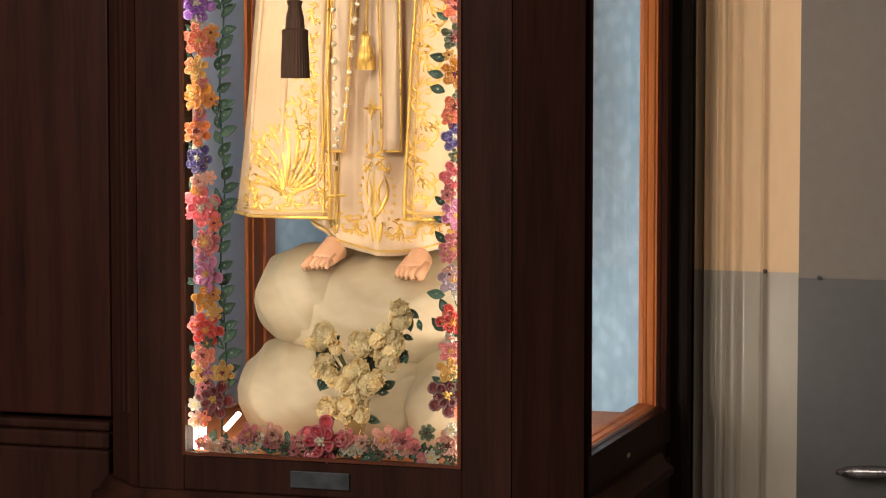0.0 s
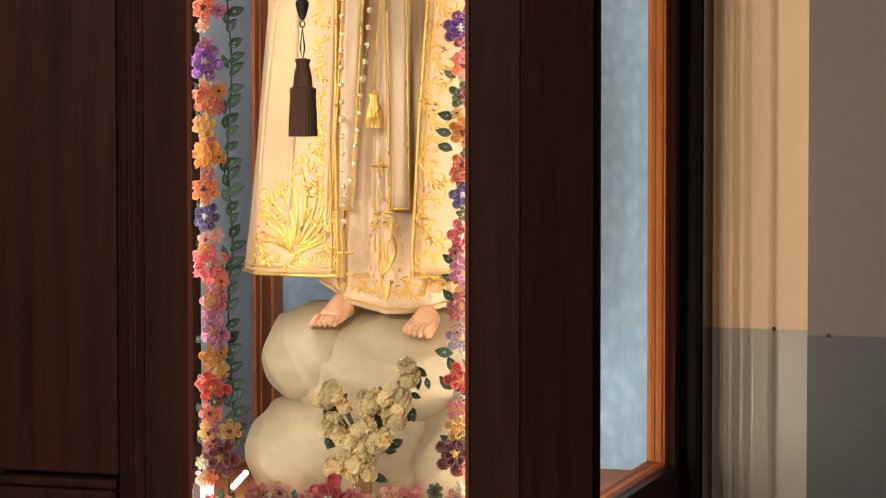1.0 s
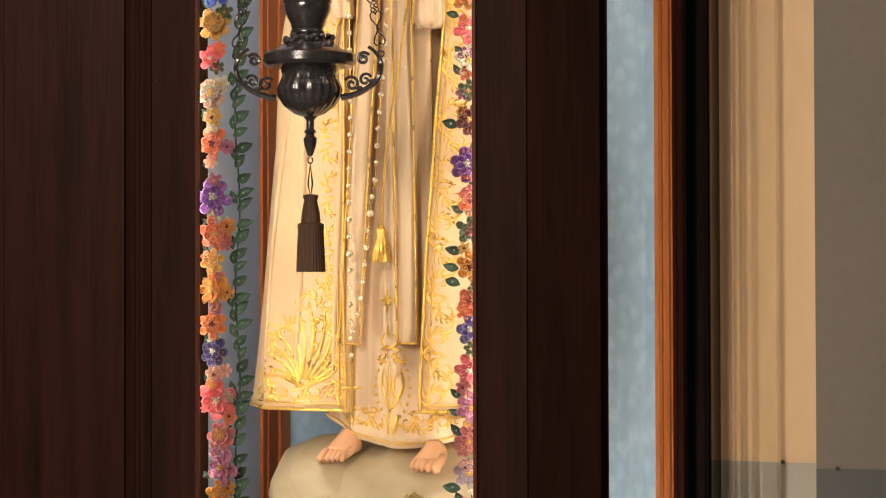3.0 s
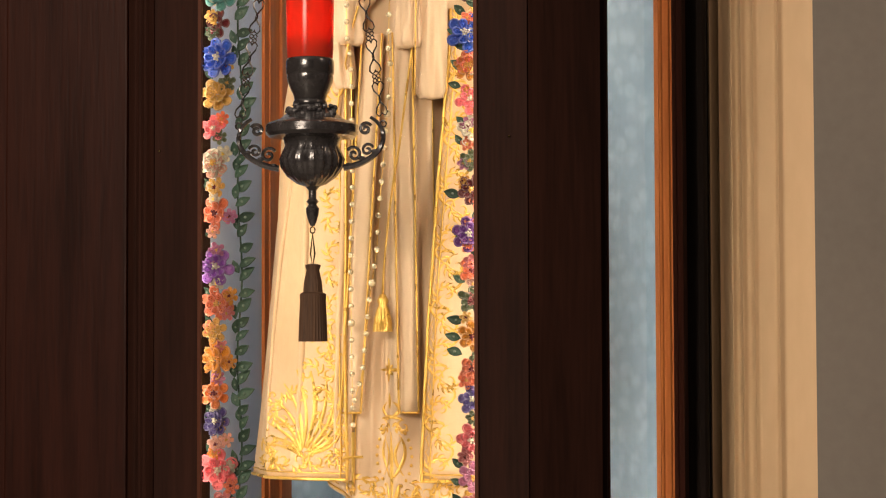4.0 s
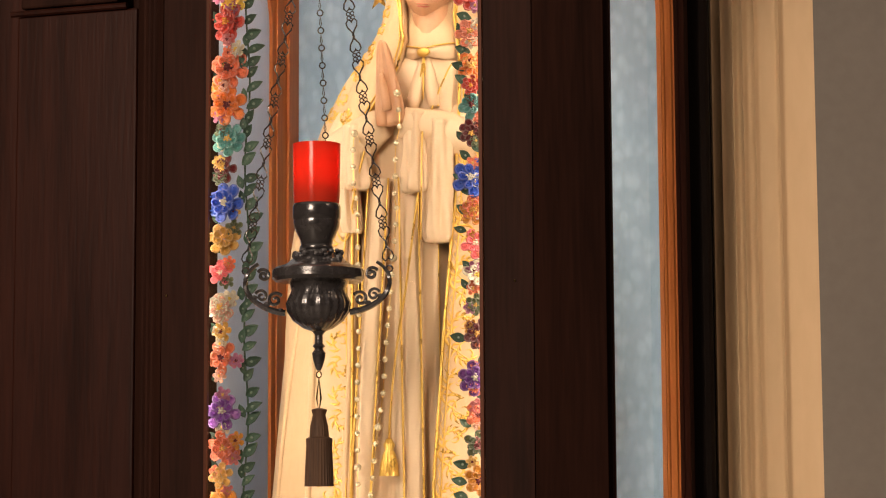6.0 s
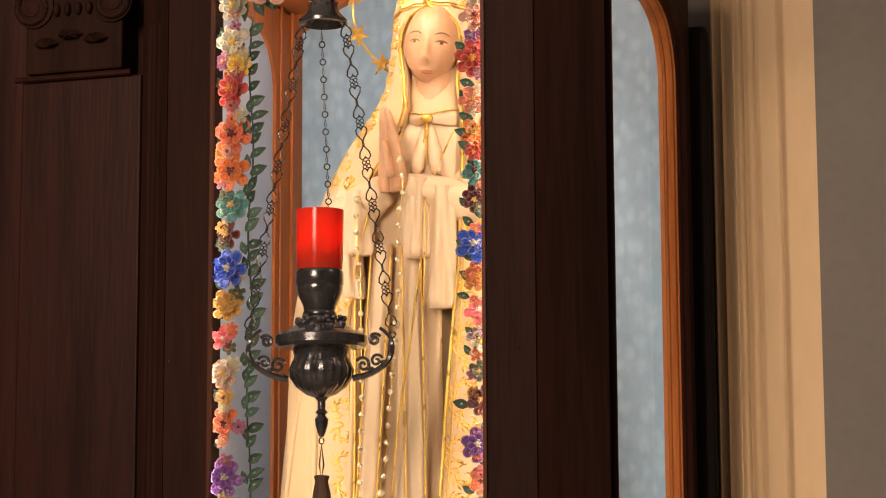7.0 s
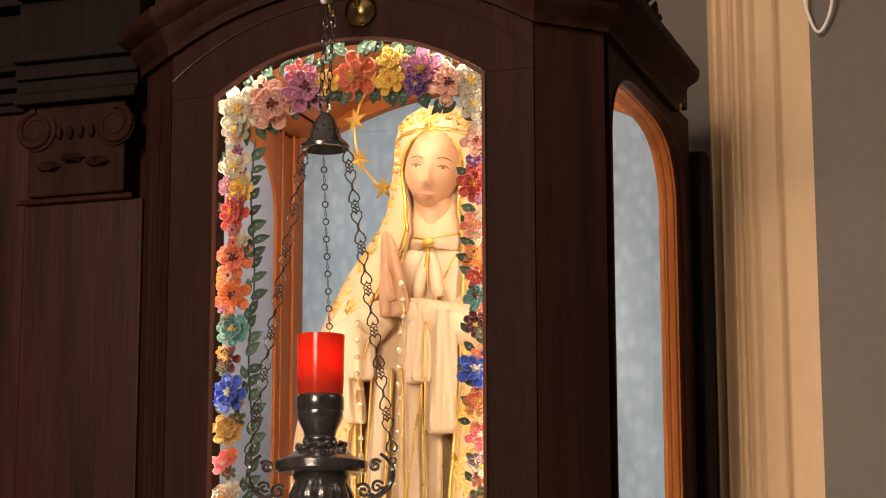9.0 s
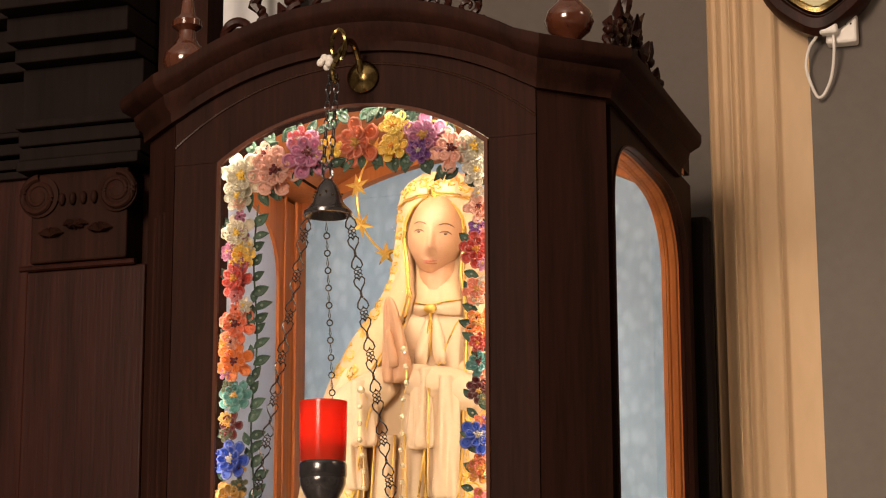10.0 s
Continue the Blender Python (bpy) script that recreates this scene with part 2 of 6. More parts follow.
def sweep(bm, path, profile, closed=False, caps=True):
    """Sets the profile (a list of (u, v) per station) at each station: origin, u direction, v direction."""
    rings = [[bm.verts.new(Vector(o) + Vector(a) * u + Vector(b) * v) for u, v in profile] for o, a, b in path]
    k = len(profile)
    pairs = list(zip(rings, rings[1:])) + ([(rings[-1], rings[0])] if closed else [])
    for r0, r1 in pairs:
        for i in range(k):
            bm.faces.new((r0[i], r0[(i + 1) % k], r1[(i + 1) % k], r1[i]))
    if caps and not closed:
        bm.faces.new(rings[0][::-1])
        bm.faces.new(rings[-1])
    return rings


def tube(bm, pts, r, seg=6, closed=False, taper=None):
    pts = [Vector(p) for p in pts]
    n = len(pts)
    path, up = [], Vector((0.13, 0.21, 1)).normalized()
    for i, p in enumerate(pts):
        d = (pts[(i + 1) % n] - pts[i - 1]) if closed else (pts[min(i + 1, n - 1)] - pts[max(i - 1, 0)])
        d = d.normalized() if d.length > 1e-9 else Vector((0, 0, 1))
        a = d.cross(up)
        if a.length < 0.15:
            a = d.cross(Vector((1, 0.2, 0)))
        a.normalize()
        b = d.cross(a)
        s = r * (taper[i] if taper else 1)
        path.append((p, a * s, b * s))
    sweep(bm, path, [(math.cos(2 * math.pi * k / seg), math.sin(2 * math.pi * k / seg)) for k in range(seg)], closed)


def lathe(bm, profile, centre, seg=32, flute=0, depth=0.0, zone=None):
    """Turns (radius, z) rows about an upright axis; flute: that many shallow lobes within the zone of z."""
    cx, cy, cz = centre
    rings = []
    for r, z in profile:
        ring = []
        for k in range(seg):
            a = 2 * math.pi * k / seg
            q = r * (1 + depth * math.cos(flute * a)) if flute and (zone is None or zone[0] <= z <= zone[1]) else r
            ring.append(bm.verts.new((cx + q * math.cos(a), cy + q * math.sin(a), cz + z)))
        rings.append(ring)
    for r0, r1 in zip(rings, rings[1:]):
        for k in range(seg):
            bm.faces.new((r0[k], r0[(k + 1) % seg], r1[(k + 1) % seg], r1[k]))
    bm.faces.new(rings[0][::-1])
    bm.faces.new(rings[-1])


def ball(bm, c, r, seg=8, squash=(1, 1, 1)):
    m = Matrix.Translation(c) @ Matrix.Diagonal((*squash, 1))
    bmesh.ops.create_uvsphere(bm, u_segments=seg, v_segments=max(4, seg // 2 + 1), radius=r, matrix=m)


def plate(bm, outline, hole, y0, y1, along="y"):
    """A board with the given outline and, inside it, a hole with as many points; both are loops of (x, z)."""
    def at(p, d):
        return (p[0], d, p[1]) if along == "y" else (d, p[0], p[1])
    k = len(outline)
    loops = [[bm.verts.new(at(p, d)) for p in loop] for loop in (outline, hole) for d in (y0, y1)]
    o0, o1, h0, h1 = loops
    for i in range(k):
        j = (i + 1) % k
        for q in ((o0[i], o0[j], h0[j], h0[i]), (o1[j], o1[i], h1[i], h1[j]), (o0[j], o0[i], o1[i], o1[j]), (h0[i], h0[j], h1[j], h1[i])):
            bm.faces.new(q)


def part(name, bm, mats, parent=None, label="", smooth=False):
    bmesh.ops.recalc_face_normals(bm, faces=bm.faces[:])
    me = bpy.data.meshes.new(name)
    bm.to_mesh(me)
    bm.free()
    for m in (mats if isinstance(mats, (list, tuple)) else [mats]):
        me.materials.append(m)
    if smooth:
        me.shade_smooth()
        me.set_sharp_from_angle(angle=radians(38))
    ob = new(name, me)
    if parent:
        ob.parent = parent
    if label:
        ob["label"] = label
    return ob


def thing(name, label, category, at=(0, 0, 0), group="", kind=""):
    ob = new(name)
    ob.location = at
    return tagged(ob, label, category, group, kind)


def structure(name, bm, mat, label, category, smooth=False):
    return tagged(part(name, bm, mat, None, "", smooth), label, category, kind="structure")


# ---- the church interior ----
structure("floor", box(bmesh.new(), -4.2, 4.2, -6.6, 1.6, -0.1, 0.0), STONE_FLOOR, "polished grey stone church floor", "floor")
structure("ceiling", box(bmesh.new(), -4.2, 4.2, -6.6, 1.6, 5.6, 5.75), WHITE, "plain white plaster church ceiling", "ceiling")
structure("wall_west", box(bmesh.new(), -4.4, -4.2, -6.6, 1.6, 0, 5.6), PLASTER, "taupe plaster side wall of the church", "wall")
# unseen wall; its opening is added to suit the light from behind
bm = bmesh.new()
for b in ((-4.2, -1.7, 0, 5.6), (0.5, 4.2, 0, 5.6), (-1.7, 0.5, 5.1, 5.6), (-1.7, 0.5, 0, 2.6)):
    box(bm, b[0], b[1], -6.8, -6.6, b[2], b[3])
structure("wall_south", bm, PLASTER, "unseen taupe plaster wall with an assumed tall opening", "wall")
bm = bmesh.new()
for b in ((-6.6, -1.2, 0, 5.6), (0.0, 1.6, 0, 5.6), (-1.2, 0.0, 0, 3.9), (-1.2, 0.0, 5.3, 5.6)):
    box(bm, 4.2, 4.4, b[0], b[1], b[2], b[3])
structure("wall_east", bm, PLASTER, "taupe plaster wall with a high window opening", "wall")
# rear wall: a far bay, a recess with a moulded jamb, and a pier that stands proud of it
structure("wall_north", box(bmesh.new(), -4.2, 0.30, 1.35, 1.6, 0, 5.6), PLASTER, "grey-taupe plaster rear wall", "wall")
structure("wall_recess", box(bmesh.new(), 0.215, 0.62, 0.911, 1.34, 1.241, 5.6), PLASTER, "taupe plaster wall beside the jamb", "wall")
structure("wall_recess_dado", box(bmesh.new(), 0.215, 0.62, 0.909, 1.34, 0, 1.241), DADO, "dark grey dado of the recess", "wall")
structure("wall_pier", box(bmesh.new(), 0.626, 4.2, 0.85, 1.6, 1.235, 5.6), PLASTER, "taupe-grey plaster pier wall", "wall")
structure("wall_pier_dado", box(bmesh.new(), 0.6262, 4.2, 0.847, 1.6, 0, 1.235), DADO, "dark grey dado of the pier", "wall")
# flat ground that turns towards the light, with upright ridges on it
RIDGES = ((0.4230, 0.0040, 0.009), (0.4420, 0.0035, 0.009), (0.4660, 0.0050, 0.009), (0.4860, 0.0050, 0.011), (0.5090, 0.0045, 0.008), (0.5580, 0.0045, 0.011))
JAMB = [(0.418, 0.9108)]
for _x in np.linspace(0.4182, 0.6255, 90):
    JAMB.append((float(_x), 0.8985 - 0.026 * min(1.0, (_x - 0.418) / 0.145) - sum(h * math.exp(-((_x - c) / w) ** 2) for c, w, h in RIDGES)))
JAMB.append((0.6255, 0.9108))
# the jamb's foot is much paler than the dado on either side
for nm, z0, z1, mt, lb in (("jamb", 1.243, 5.6, CREAM, "cream plaster jamb with upright mouldings"), ("jamb_dado", 0.0, 1.243, DADO_PALE, "pale grey foot of the moulded jamb")):
    bm = bmesh.new()
    sweep(bm, [((0, 0, z), (1, 0, 0), (0, 1, 0)) for z in (z0, z1)], JAMB)
    structure(nm, bm, mt, lb, "wall trim", True)

# ---- the glazed cabinet ----
HALF, CANT, DEEP = 0.314, 0.092, 0.70
SIDE = HALF + CANT


def arc_z(x, half, z0, rise):
    """Height of a flat round arch of that half width that springs at z0."""
    r = (half * half + rise * rise) / (2 * rise)
    return z0 + rise - r + math.sqrt(max(0.0, r * r - x * x))


def opening(c, half, z0, zs, rise, power, n=40):
    """Loop of a window with an arched head: (across, z)."""
    pts = [(c - half, z0), (c + half, z0)]
    for i in range(n + 1):
        u = math.cos(math.pi * i / n)
        pts.append((c + half * u, zs + rise * (1 - abs(u) ** power) ** 0.5))
    return pts


def frame_round(loop, y0, y1, z0, z1):
    """Outer loop of the same count as an opening's loop, on the edge of a board."""
    c = (y0 + y1) / 2
    out = [(y0, z0), (y1, z0)]
    n = len(loop) - 3
    for i in range(n + 1):
        s = i / n
        if s < 0.25:
            out.append((y1, z1 - (0.25 - s) / 0.25 * 0.25))
        elif s > 0.75:
            out.append((y0, z1 - (s - 0.75) / 0.25 * 0.25))
        else:
            out.append((y1 + (y0 - y1) * (s - 0.25) / 0.5, z1))
    return out


cabinet = thing("display_cabinet", "dark mahogany glazed shrine cabinet with arched front and carved cornice", "cabinet")
# foot and base moulding
FOOT = [(-HALF, 0), (HALF, 0), (SIDE, CANT), (SIDE, DEEP + 0.05), (-SIDE, DEEP + 0.05), (-SIDE, CANT)]
bm = bmesh.new()
sweep(bm, [((0, 0, z), (1, 0, 0), (0, 1, 0)) for z in (0, 0.905)], FOOT)
sweep(bm, [((0, 0, z), (1, 0, 0), (0, 1, 0)) for z in (0.906, 0.958)], [(0.985 * x, 0.012 + 0.975 * y) for x, y in FOOT])
part("base", bm, WOOD, cabinet)


def ring_moulding(rows, front_rise, z_flat):
    """Moulding along front, canted corners and sides; the front may rise as an arch."""
    m = math.tan(math.pi / 8)
    path = [((-SIDE, DEEP - 0.08, z_flat), (-1, 0, 0)), ((-SIDE, CANT, z_flat), (-1, -m, 0))]
    n = 28 if front_rise else 2
    for i in range(n + 1):
        x = -HALF + 2 * HALF * i / n
        z = arc_z(x, HALF, z_flat, front_rise) if front_rise else z_flat
        path.append(((x, 0, z), (-m if i == 0 else m if i == n else 0, -1, 0)))
    path += [((SIDE, CANT, z_flat), (1, -m, 0)), ((SIDE, DEEP - 0.08, z_flat), (1, 0, 0))]
    b = bmesh.new()
    sweep(b, [(o, a, (0, 0, 1)) for o, a in path], rows)
    return b


part("base_moulding", ring_moulding([(-0.02, -0.05), (0.022, -0.05), (0.034, -0.038), (0.034, -0.026), (0.022, -0.020), (0.014, -0.004), (0.010, 0.0), (-0.02, 0.0)], 0, 0.935), WOOD, cabinet, smooth=True)
part("cornice", ring_moulding([(-0.03, -0.078), (0.010, -0.078), (0.012, -0.062), (0.024, -0.050), (0.028, -0.034), (0.046, -0.024), (0.050, -0.016), (0.050, -0.002), (0.046, 0.0), (-0.03, 0.0)], 0.092, 2.702), WOOD, cabinet, "dark moulded cornice that arches over the front", True)
# front frame
for sx in (-1, 1):
    x0, x1 = sorted((sx * 0.235, sx * HALF))
    part("stile", box(bmesh.new(), x0, x1, 0, 0.045, 0.935, 2.5505, 0.0006), WOOD, cabinet)
    bm = bmesh.new()
    sweep(bm, [((0, 0, z), (1, 0, 0), (0, 1, 0)) for z in (0.935, 2.64)], [(sx * (HALF + 0.0015), 0.001), (sx * SIDE, CANT + 0.0005), (sx * (SIDE - 0.034), CANT + 0.03), (sx * (HALF + 0.0015), 0.045)])
    part("corner_post", bm, WOOD, cabinet)
    for k in range(3 if sx < 0 else 0):
        s = 0.32 + 0.18 * k
        bm = bmesh.new()
        px, py = sx * (HALF + CANT * s), CANT * s
        tube(bm, [(px, py, 1.05), (px, py, 2.48)], 0.0045, 8)
        part("reed", bm, WOOD, cabinet, smooth=True)
part("bottom_rail", box(bmesh.new(), -0.235, 0.235, 0.0, 0.045, 0.935, 0.992, 0.003), WOOD, cabinet)
bm = bmesh.new()
cols = [-HALF + (HALF - 0.235) * i / 3 for i in range(3)] + [-0.235 + 0.47 * i / 32 for i in range(33)] + [0.235 + (HALF - 0.235) * (i + 1) / 3 for i in range(3)]
rows = []
for x in cols:
    zb = arc_z(x, 0.235, 2.551, 0.079) if abs(x) < 0.2349 else 2.551
    zt = arc_z(x, HALF, 2.64, 0.092)
    rows.append([bm.verts.new((x, y, z)) for y, z in ((0, zb), (0, zt), (0.045, zt), (0.045, zb))])
for a, b in zip(rows, rows[1:]):
    for i in range(4):
        bm.faces.new((a[i], a[(i + 1) % 4], b[(i + 1) % 4], b[i]))
bm.faces.new(rows[0])
bm.faces.new(rows[-1][::-1])
part("head", bm, WOOD, cabinet, "arched mahogany head board")
bm = bmesh.new()
tube(bm, [(x, -0.001, arc_z(x, 0.315, 2.580, 0.116)) for x in np.linspace(-0.313, 0.313, 41)], 0.0024, 6)
part("bead", bm, POLISH, cabinet, "thin polished bead along the head", True)
front_loop = [(-0.235, 0.993), (0.235, 0.993)] + [(x, arc_z(x, 0.235, 2.549, 0.079)) for x in np.linspace(0.235, -0.235, 33)]
bm = bmesh.new()
plate(bm, front_loop, [(x * 0.976, z + (0.005 if i < 2 else -0.005)) for i, (x, z) in enumerate(front_loop)], -0.006, 0.0005)
part("glazing_bead", bm, BEAD_WOOD, cabinet, "polished red-brown bead round the front pane")
bm = bmesh.new()
bm.faces.new([bm.verts.new((x, -0.003, z)) for x, z in front_loop])
front_pane = part("front_pane", bm, CLEAR, cabinet, "clear glass pane")
# sides, with arched windows
RIGHT_LOOP = opening(0.415, 0.287, 1.000, 2.465, 0.130, 4.0)
RIGHT_IN = [(c + (0.012 if c < 0.42 else -0.032), z + (0.014 if i < 2 else -0.014)) for i, (c, z) in enumerate(RIGHT_LOOP)]
LEFT_LOOP = opening(0.352, 0.228, 1.000, 2.465, 0.130, 4.0)


def splay(loops):
    """A moulding that steps from loop to loop of (across, z), each at its own x."""
    b = bmesh.new()
    rings_ = [[b.verts.new((x, c, z)) for c, z in loop] for x, loop in loops]
    k = len(rings_[0])
    for r0, r1 in zip(rings_, rings_[1:] + rings_[:1]):
        for i in range(k):
            b.faces.new((r0[i], r0[(i + 1) % k], r1[(i + 1) % k], r1[i]))
    return b


def between(u):
    return [(a[0] + (b[0] - a[0]) * u, a[1] + (b[1] - a[1]) * u) for a, b in zip(RIGHT_LOOP, RIGHT_IN)]


for sx in (-1, 1):
    loop = RIGHT_LOOP if sx > 0 else LEFT_LOOP
    hole = RIGHT_IN if sx > 0 else LEFT_LOOP
    out = frame_round(loop, CANT + 0.031, DEEP + 0.05, 0.935, 2.64)
    x0, x1 = sorted((sx * (SIDE - 0.034), sx * SIDE))
    bm = bmesh.new()
    plate(bm, out, loop, x0, x1, "x")
    part("side_frame", bm, WOOD, cabinet)
    bm = bmesh.new()
    plate(bm, out, hole, sx * (SIDE - 0.0385) - 0.004, sx * (SIDE - 0.0385) + 0.004, "x")
    part("lining", bm, WOOD_IN, cabinet, "orange varnished inner lining")
    bm = bmesh.new()
    if sx > 0:
        steps = ((0.0, 0.4085), (0.14, 0.4095), (0.22, 0.403), (0.26, 0.400), (0.40, 0.399), (0.48, 0.393), (0.52, 0.390), (0.68, 0.388), (0.76, 0.382), (0.80, 0.378), (0.94, 0.376), (1.0, 0.3722))
        part("outer_bead", splay([(x, between(u)) for u, x in steps[:6]] + [(0.3722, between(0.48)), (0.3722, RIGHT_LOOP)]), WOOD_RED, cabinet, "dark red-brown outer bead of the side window")
        part("glazing_bead", splay([(x, between(u)) for u, x in steps[5:]] + [(0.3724, between(0.481))]), WOOD_IN, cabinet, "orange varnished stepped bead round the side window")
        bm.faces.new([bm.verts.new((0.3795, c, z)) for c, z in RIGHT_IN])
        part("side_pane", bm, CLEAR, cabinet, "clear glass pane")
    else:
        bm.faces.new([bm.verts.new((-0.3700, c, z)) for c, z in LEFT_LOOP])
        part("side_panel", bm, GREYBLUE, cabinet, "pale grey-blue side panel")
        part("rear_post", box(bmesh.new(), -0.3630, -0.3560, 0.648, 0.697, 0.993, 2.646, 0.002), WOOD_IN, cabinet, "orange varnished rear post")
        part("post_bead", box(bmesh.new(), -0.3630, -0.3590, 0.596, 0.604, 0.993, 2.646, 0.0015), WOOD_IN, cabinet)
part("back_panel", box(bmesh.new(), -0.40, 0.40, 0.698, 0.715, 0.95, 2.655), BLUE, cabinet, "light blue damask-covered back panel")
bm = bmesh.new()
xs = np.linspace(-0.30, 0.30, 21)
sweep(bm, [((0, y, 0), (1, 0, 0), (0, 0, 1)) for y in (0.698, 0.715)], [(x, 2.6555) for x in xs] + [(x, arc_z(x, HALF, 2.69, 0.092) - 0.022) for x in xs[::-1]])
part("back_panel_top", bm, BLUE, cabinet, "light blue arched top of the back panel")
bm = bmesh.new()
rows = []
for x in np.linspace(-0.364, 0.364, 33):
    zb = arc_z(x, 0.37, 2.605, 0.112)
    zt = arc_z(x, HALF, 2.69, 0.092) - 0.031 if abs(x) < 0.306 else 2.648
    rows.append([bm.verts.new((x, y, z)) for y, z in ((0.672, zb), (0.672, zt), (0.6965, zt), (0.6965, zb))])
for a, b in zip(rows, rows[1:]):
    for i in range(4):
        bm.faces.new((a[i], a[(i + 1) % 4], b[(i + 1) % 4], b[i]))
part("back_arch", bm, WOOD_IN, cabinet, "orange varnished arch over the back panel")
# added dark board that stands in for the cabinet's shade on the wall
part("shade_board", box(bmesh.new(), -0.44, 0.437, 0.765, 0.80, 0, 2.585, 0.012), EBONY_AND_SHADE, cabinet, "dark board standing in for the shade behind the cabinet")
bm = bmesh.new()
sweep(bm, [((0, 0, z), (1, 0, 0), (0, 1, 0)) for z in (0.960, 0.992)], [(-0.296, 0.046), (0.296, 0.046), (0.368, 0.124), (0.368, 0.697), (-0.368, 0.697), (-0.368, 0.124)])
part("inner_floor", bm, WOOD_IN, cabinet)


def vault(y0, y1, low, high, half):
    """A barrel roof between two arcs under and over the cornice's arch."""
    b = bmesh.new()
    xs = np.linspace(-half, half, 25)
    sweep(b, [((0, y, 0), (1, 0, 0), (0, 0, 1)) for y in (y0, y1)], [(x, arc_z(x, HALF, 2.69, 0.092) + low) for x in xs] + [(x, arc_z(x, HALF, 2.69, 0.092) + high) for x in xs[::-1]])
    return b


part("inner_ceiling", vault(0.046, 0.70, -0.030, -0.020, 0.306), WOOD_IN, cabinet, "orange varnished vaulted ceiling")
part("roof", vault(0.046, 0.75, -0.019, -0.006, 0.306), WOOD, cabinet)
for sx in (-1, 1):
    x0, x1 = sorted((sx * 0.3065, sx * 0.405))
    part("side_roof", box(bmesh.new(), x0, x1, 0.094, 0.75, 2.660, 2.690), WOOD, cabinet)
    part("side_ceiling", box(bmesh.new(), x0, x1, 0.094, 0.70, 2.648, 2.659), WOOD_IN, cabinet)


def spiral(c, r0, turns, start, flip=1, n=40, along=(1, 0, 0), shrink=0.12):
    """Points of a volute in the upright plane that holds the direction along."""
    a3 = Vector(along)
    pts = []
    for i in range(n + 1):
        s = i / n
        a = start + flip * 2 * math.pi * turns * s
        r = r0 * (1 - (1 - shrink) * s)
        pts.append(Vector(c) + a3 * (r * math.cos(a)) + Vector((0, 0, r * math.sin(a))))
    return pts


def carved_crest(length, along, n, seed, high):
    """Pierced carving: volutes and leaves along a rail; origin at its middle, foot at z = 0."""
    rnd = random.Random(seed)
    b = bmesh.new()
    a3 = Vector(along)
    nrm = a3.cross(Vector((0, 0, 1)))
    tube(b, [a3 * (-length / 2), a3 * (length / 2)], 0.008, 6)
    for i in range(n):
        s = (i + 0.5) / n - 0.5
        h = high * (1 - 1.4 * abs(s)) + 0.012
        c = a3 * (s * length) + Vector((0, 0, h * 0.5))
        f = 1 if s < 0 else -1
        tube(b, spiral(c, h * 0.42, 1.4, math.pi / 2, f, 22, along), 0.0075, 6, taper=[1 - 0.6 * k / 22 for k in range(23)])
        for k in range(3):
            q = c + a3 * (rnd.uniform(-0.4, 0.4) * length / n) + Vector((0, 0, h * rnd.uniform(0.2, 0.7)))
            tube(b, [q, q + Vector((0, 0, h * 0.25)) + a3 * rnd.uniform(-0.015, 0.015), q + Vector((0, 0, h * 0.5)) + a3 * rnd.uniform(-0.02, 0.02) + nrm * 0.008], 0.009, 6, taper=[0.7, 1.2, 0.2])
            ball(b, q + nrm * rnd.uniform(-0.006, 0.006), 0.010 * rnd.uniform(0.7, 1.2), 8)
    return b


crest = part("side_crest", carved_crest(0.40, (0, 1, 0), 6, 5, 0.095), WOOD_RED, cabinet, "carved pierced leaf crest", True)
crest.location = (0.405, 0.30, 2.700)
crest = part("front_crest", carved_crest(0.42, (1, 0, 0), 7, 8, 0.10), WOOD_RED, cabinet, "carved scroll crest over the front", True)
crest.location = (0.0, 0.07, 2.775)
bm = bmesh.new()
tube(bm, spiral((-0.215, 0.03, 2.782), 0.030, 1.6, -math.pi / 2, -1), 0.010, 8, taper=[1 - 0.5 * k / 40 for k in range(41)])
part("volute", bm, WOOD_RED, cabinet, "carved volute at the end of the crest", True)
URN = [(0.034, 0), (0.034, 0.012), (0.029, 0.016), (0.017, 0.024), (0.014, 0.036), (0.020, 0.044), (0.034, 0.056), (0.041, 0.072), (0.038, 0.088), (0.024, 0.104), (0.016, 0.116), (0.015, 0.130), (0.026, 0.138), (0.026, 0.148), (0.014, 0.160), (0.010, 0.190), (0.003, 0.215)]
for x in (-0.345, 0.345):
    bm = bmesh.new()
    lathe(bm, URN, (x, 0.10, 2.692), 28)
    part("finial", bm, POLISH_RED, cabinet, "turned polished urn finial", True)
bm = bmesh.new()
box(bm, -0.049, 0.051, -0.005, -0.0005, 0.949, 0.976, 0.001)
part("plaque", bm, PLAQUE, cabinet, "small blank grey metal plaque")
# small pins in the wood
for p in ((0.285, -0.001, 1.909), (-0.305, -0.001, 1.905), (0.312, -0.001, 2.583)):
    bm = bmesh.new()
    ball(bm, p, 0.0022, 8)
    part("pin", bm, BRASS, cabinet, "tiny brass pin")
bm = bmesh.new()
box(bm, 0.4062, 0.408, 0.386, 0.412, 0.957, 0.965, 0.0006)
part("catch", bm, BRASS, cabinet, "tiny bright metal catch")

# glowing end of the light strip in the corner of the cabinet
strip = thing("light_strip", "lit white light strip end in the cabinet corner", "lamp")
bm = bmesh.new()
box(bm, -0.233, -0.212, 0.032, 0.042, 0.996, 1.040, 0.003)
part("strip_end", bm, glow("strip_glow", (1.0, 0.86, 0.62), 14), strip)
bm = bmesh.new()
tube(bm, [(-0.235, 0.17, 1.010), (-0.200, 0.145, 1.040)], 0.0045, 8)
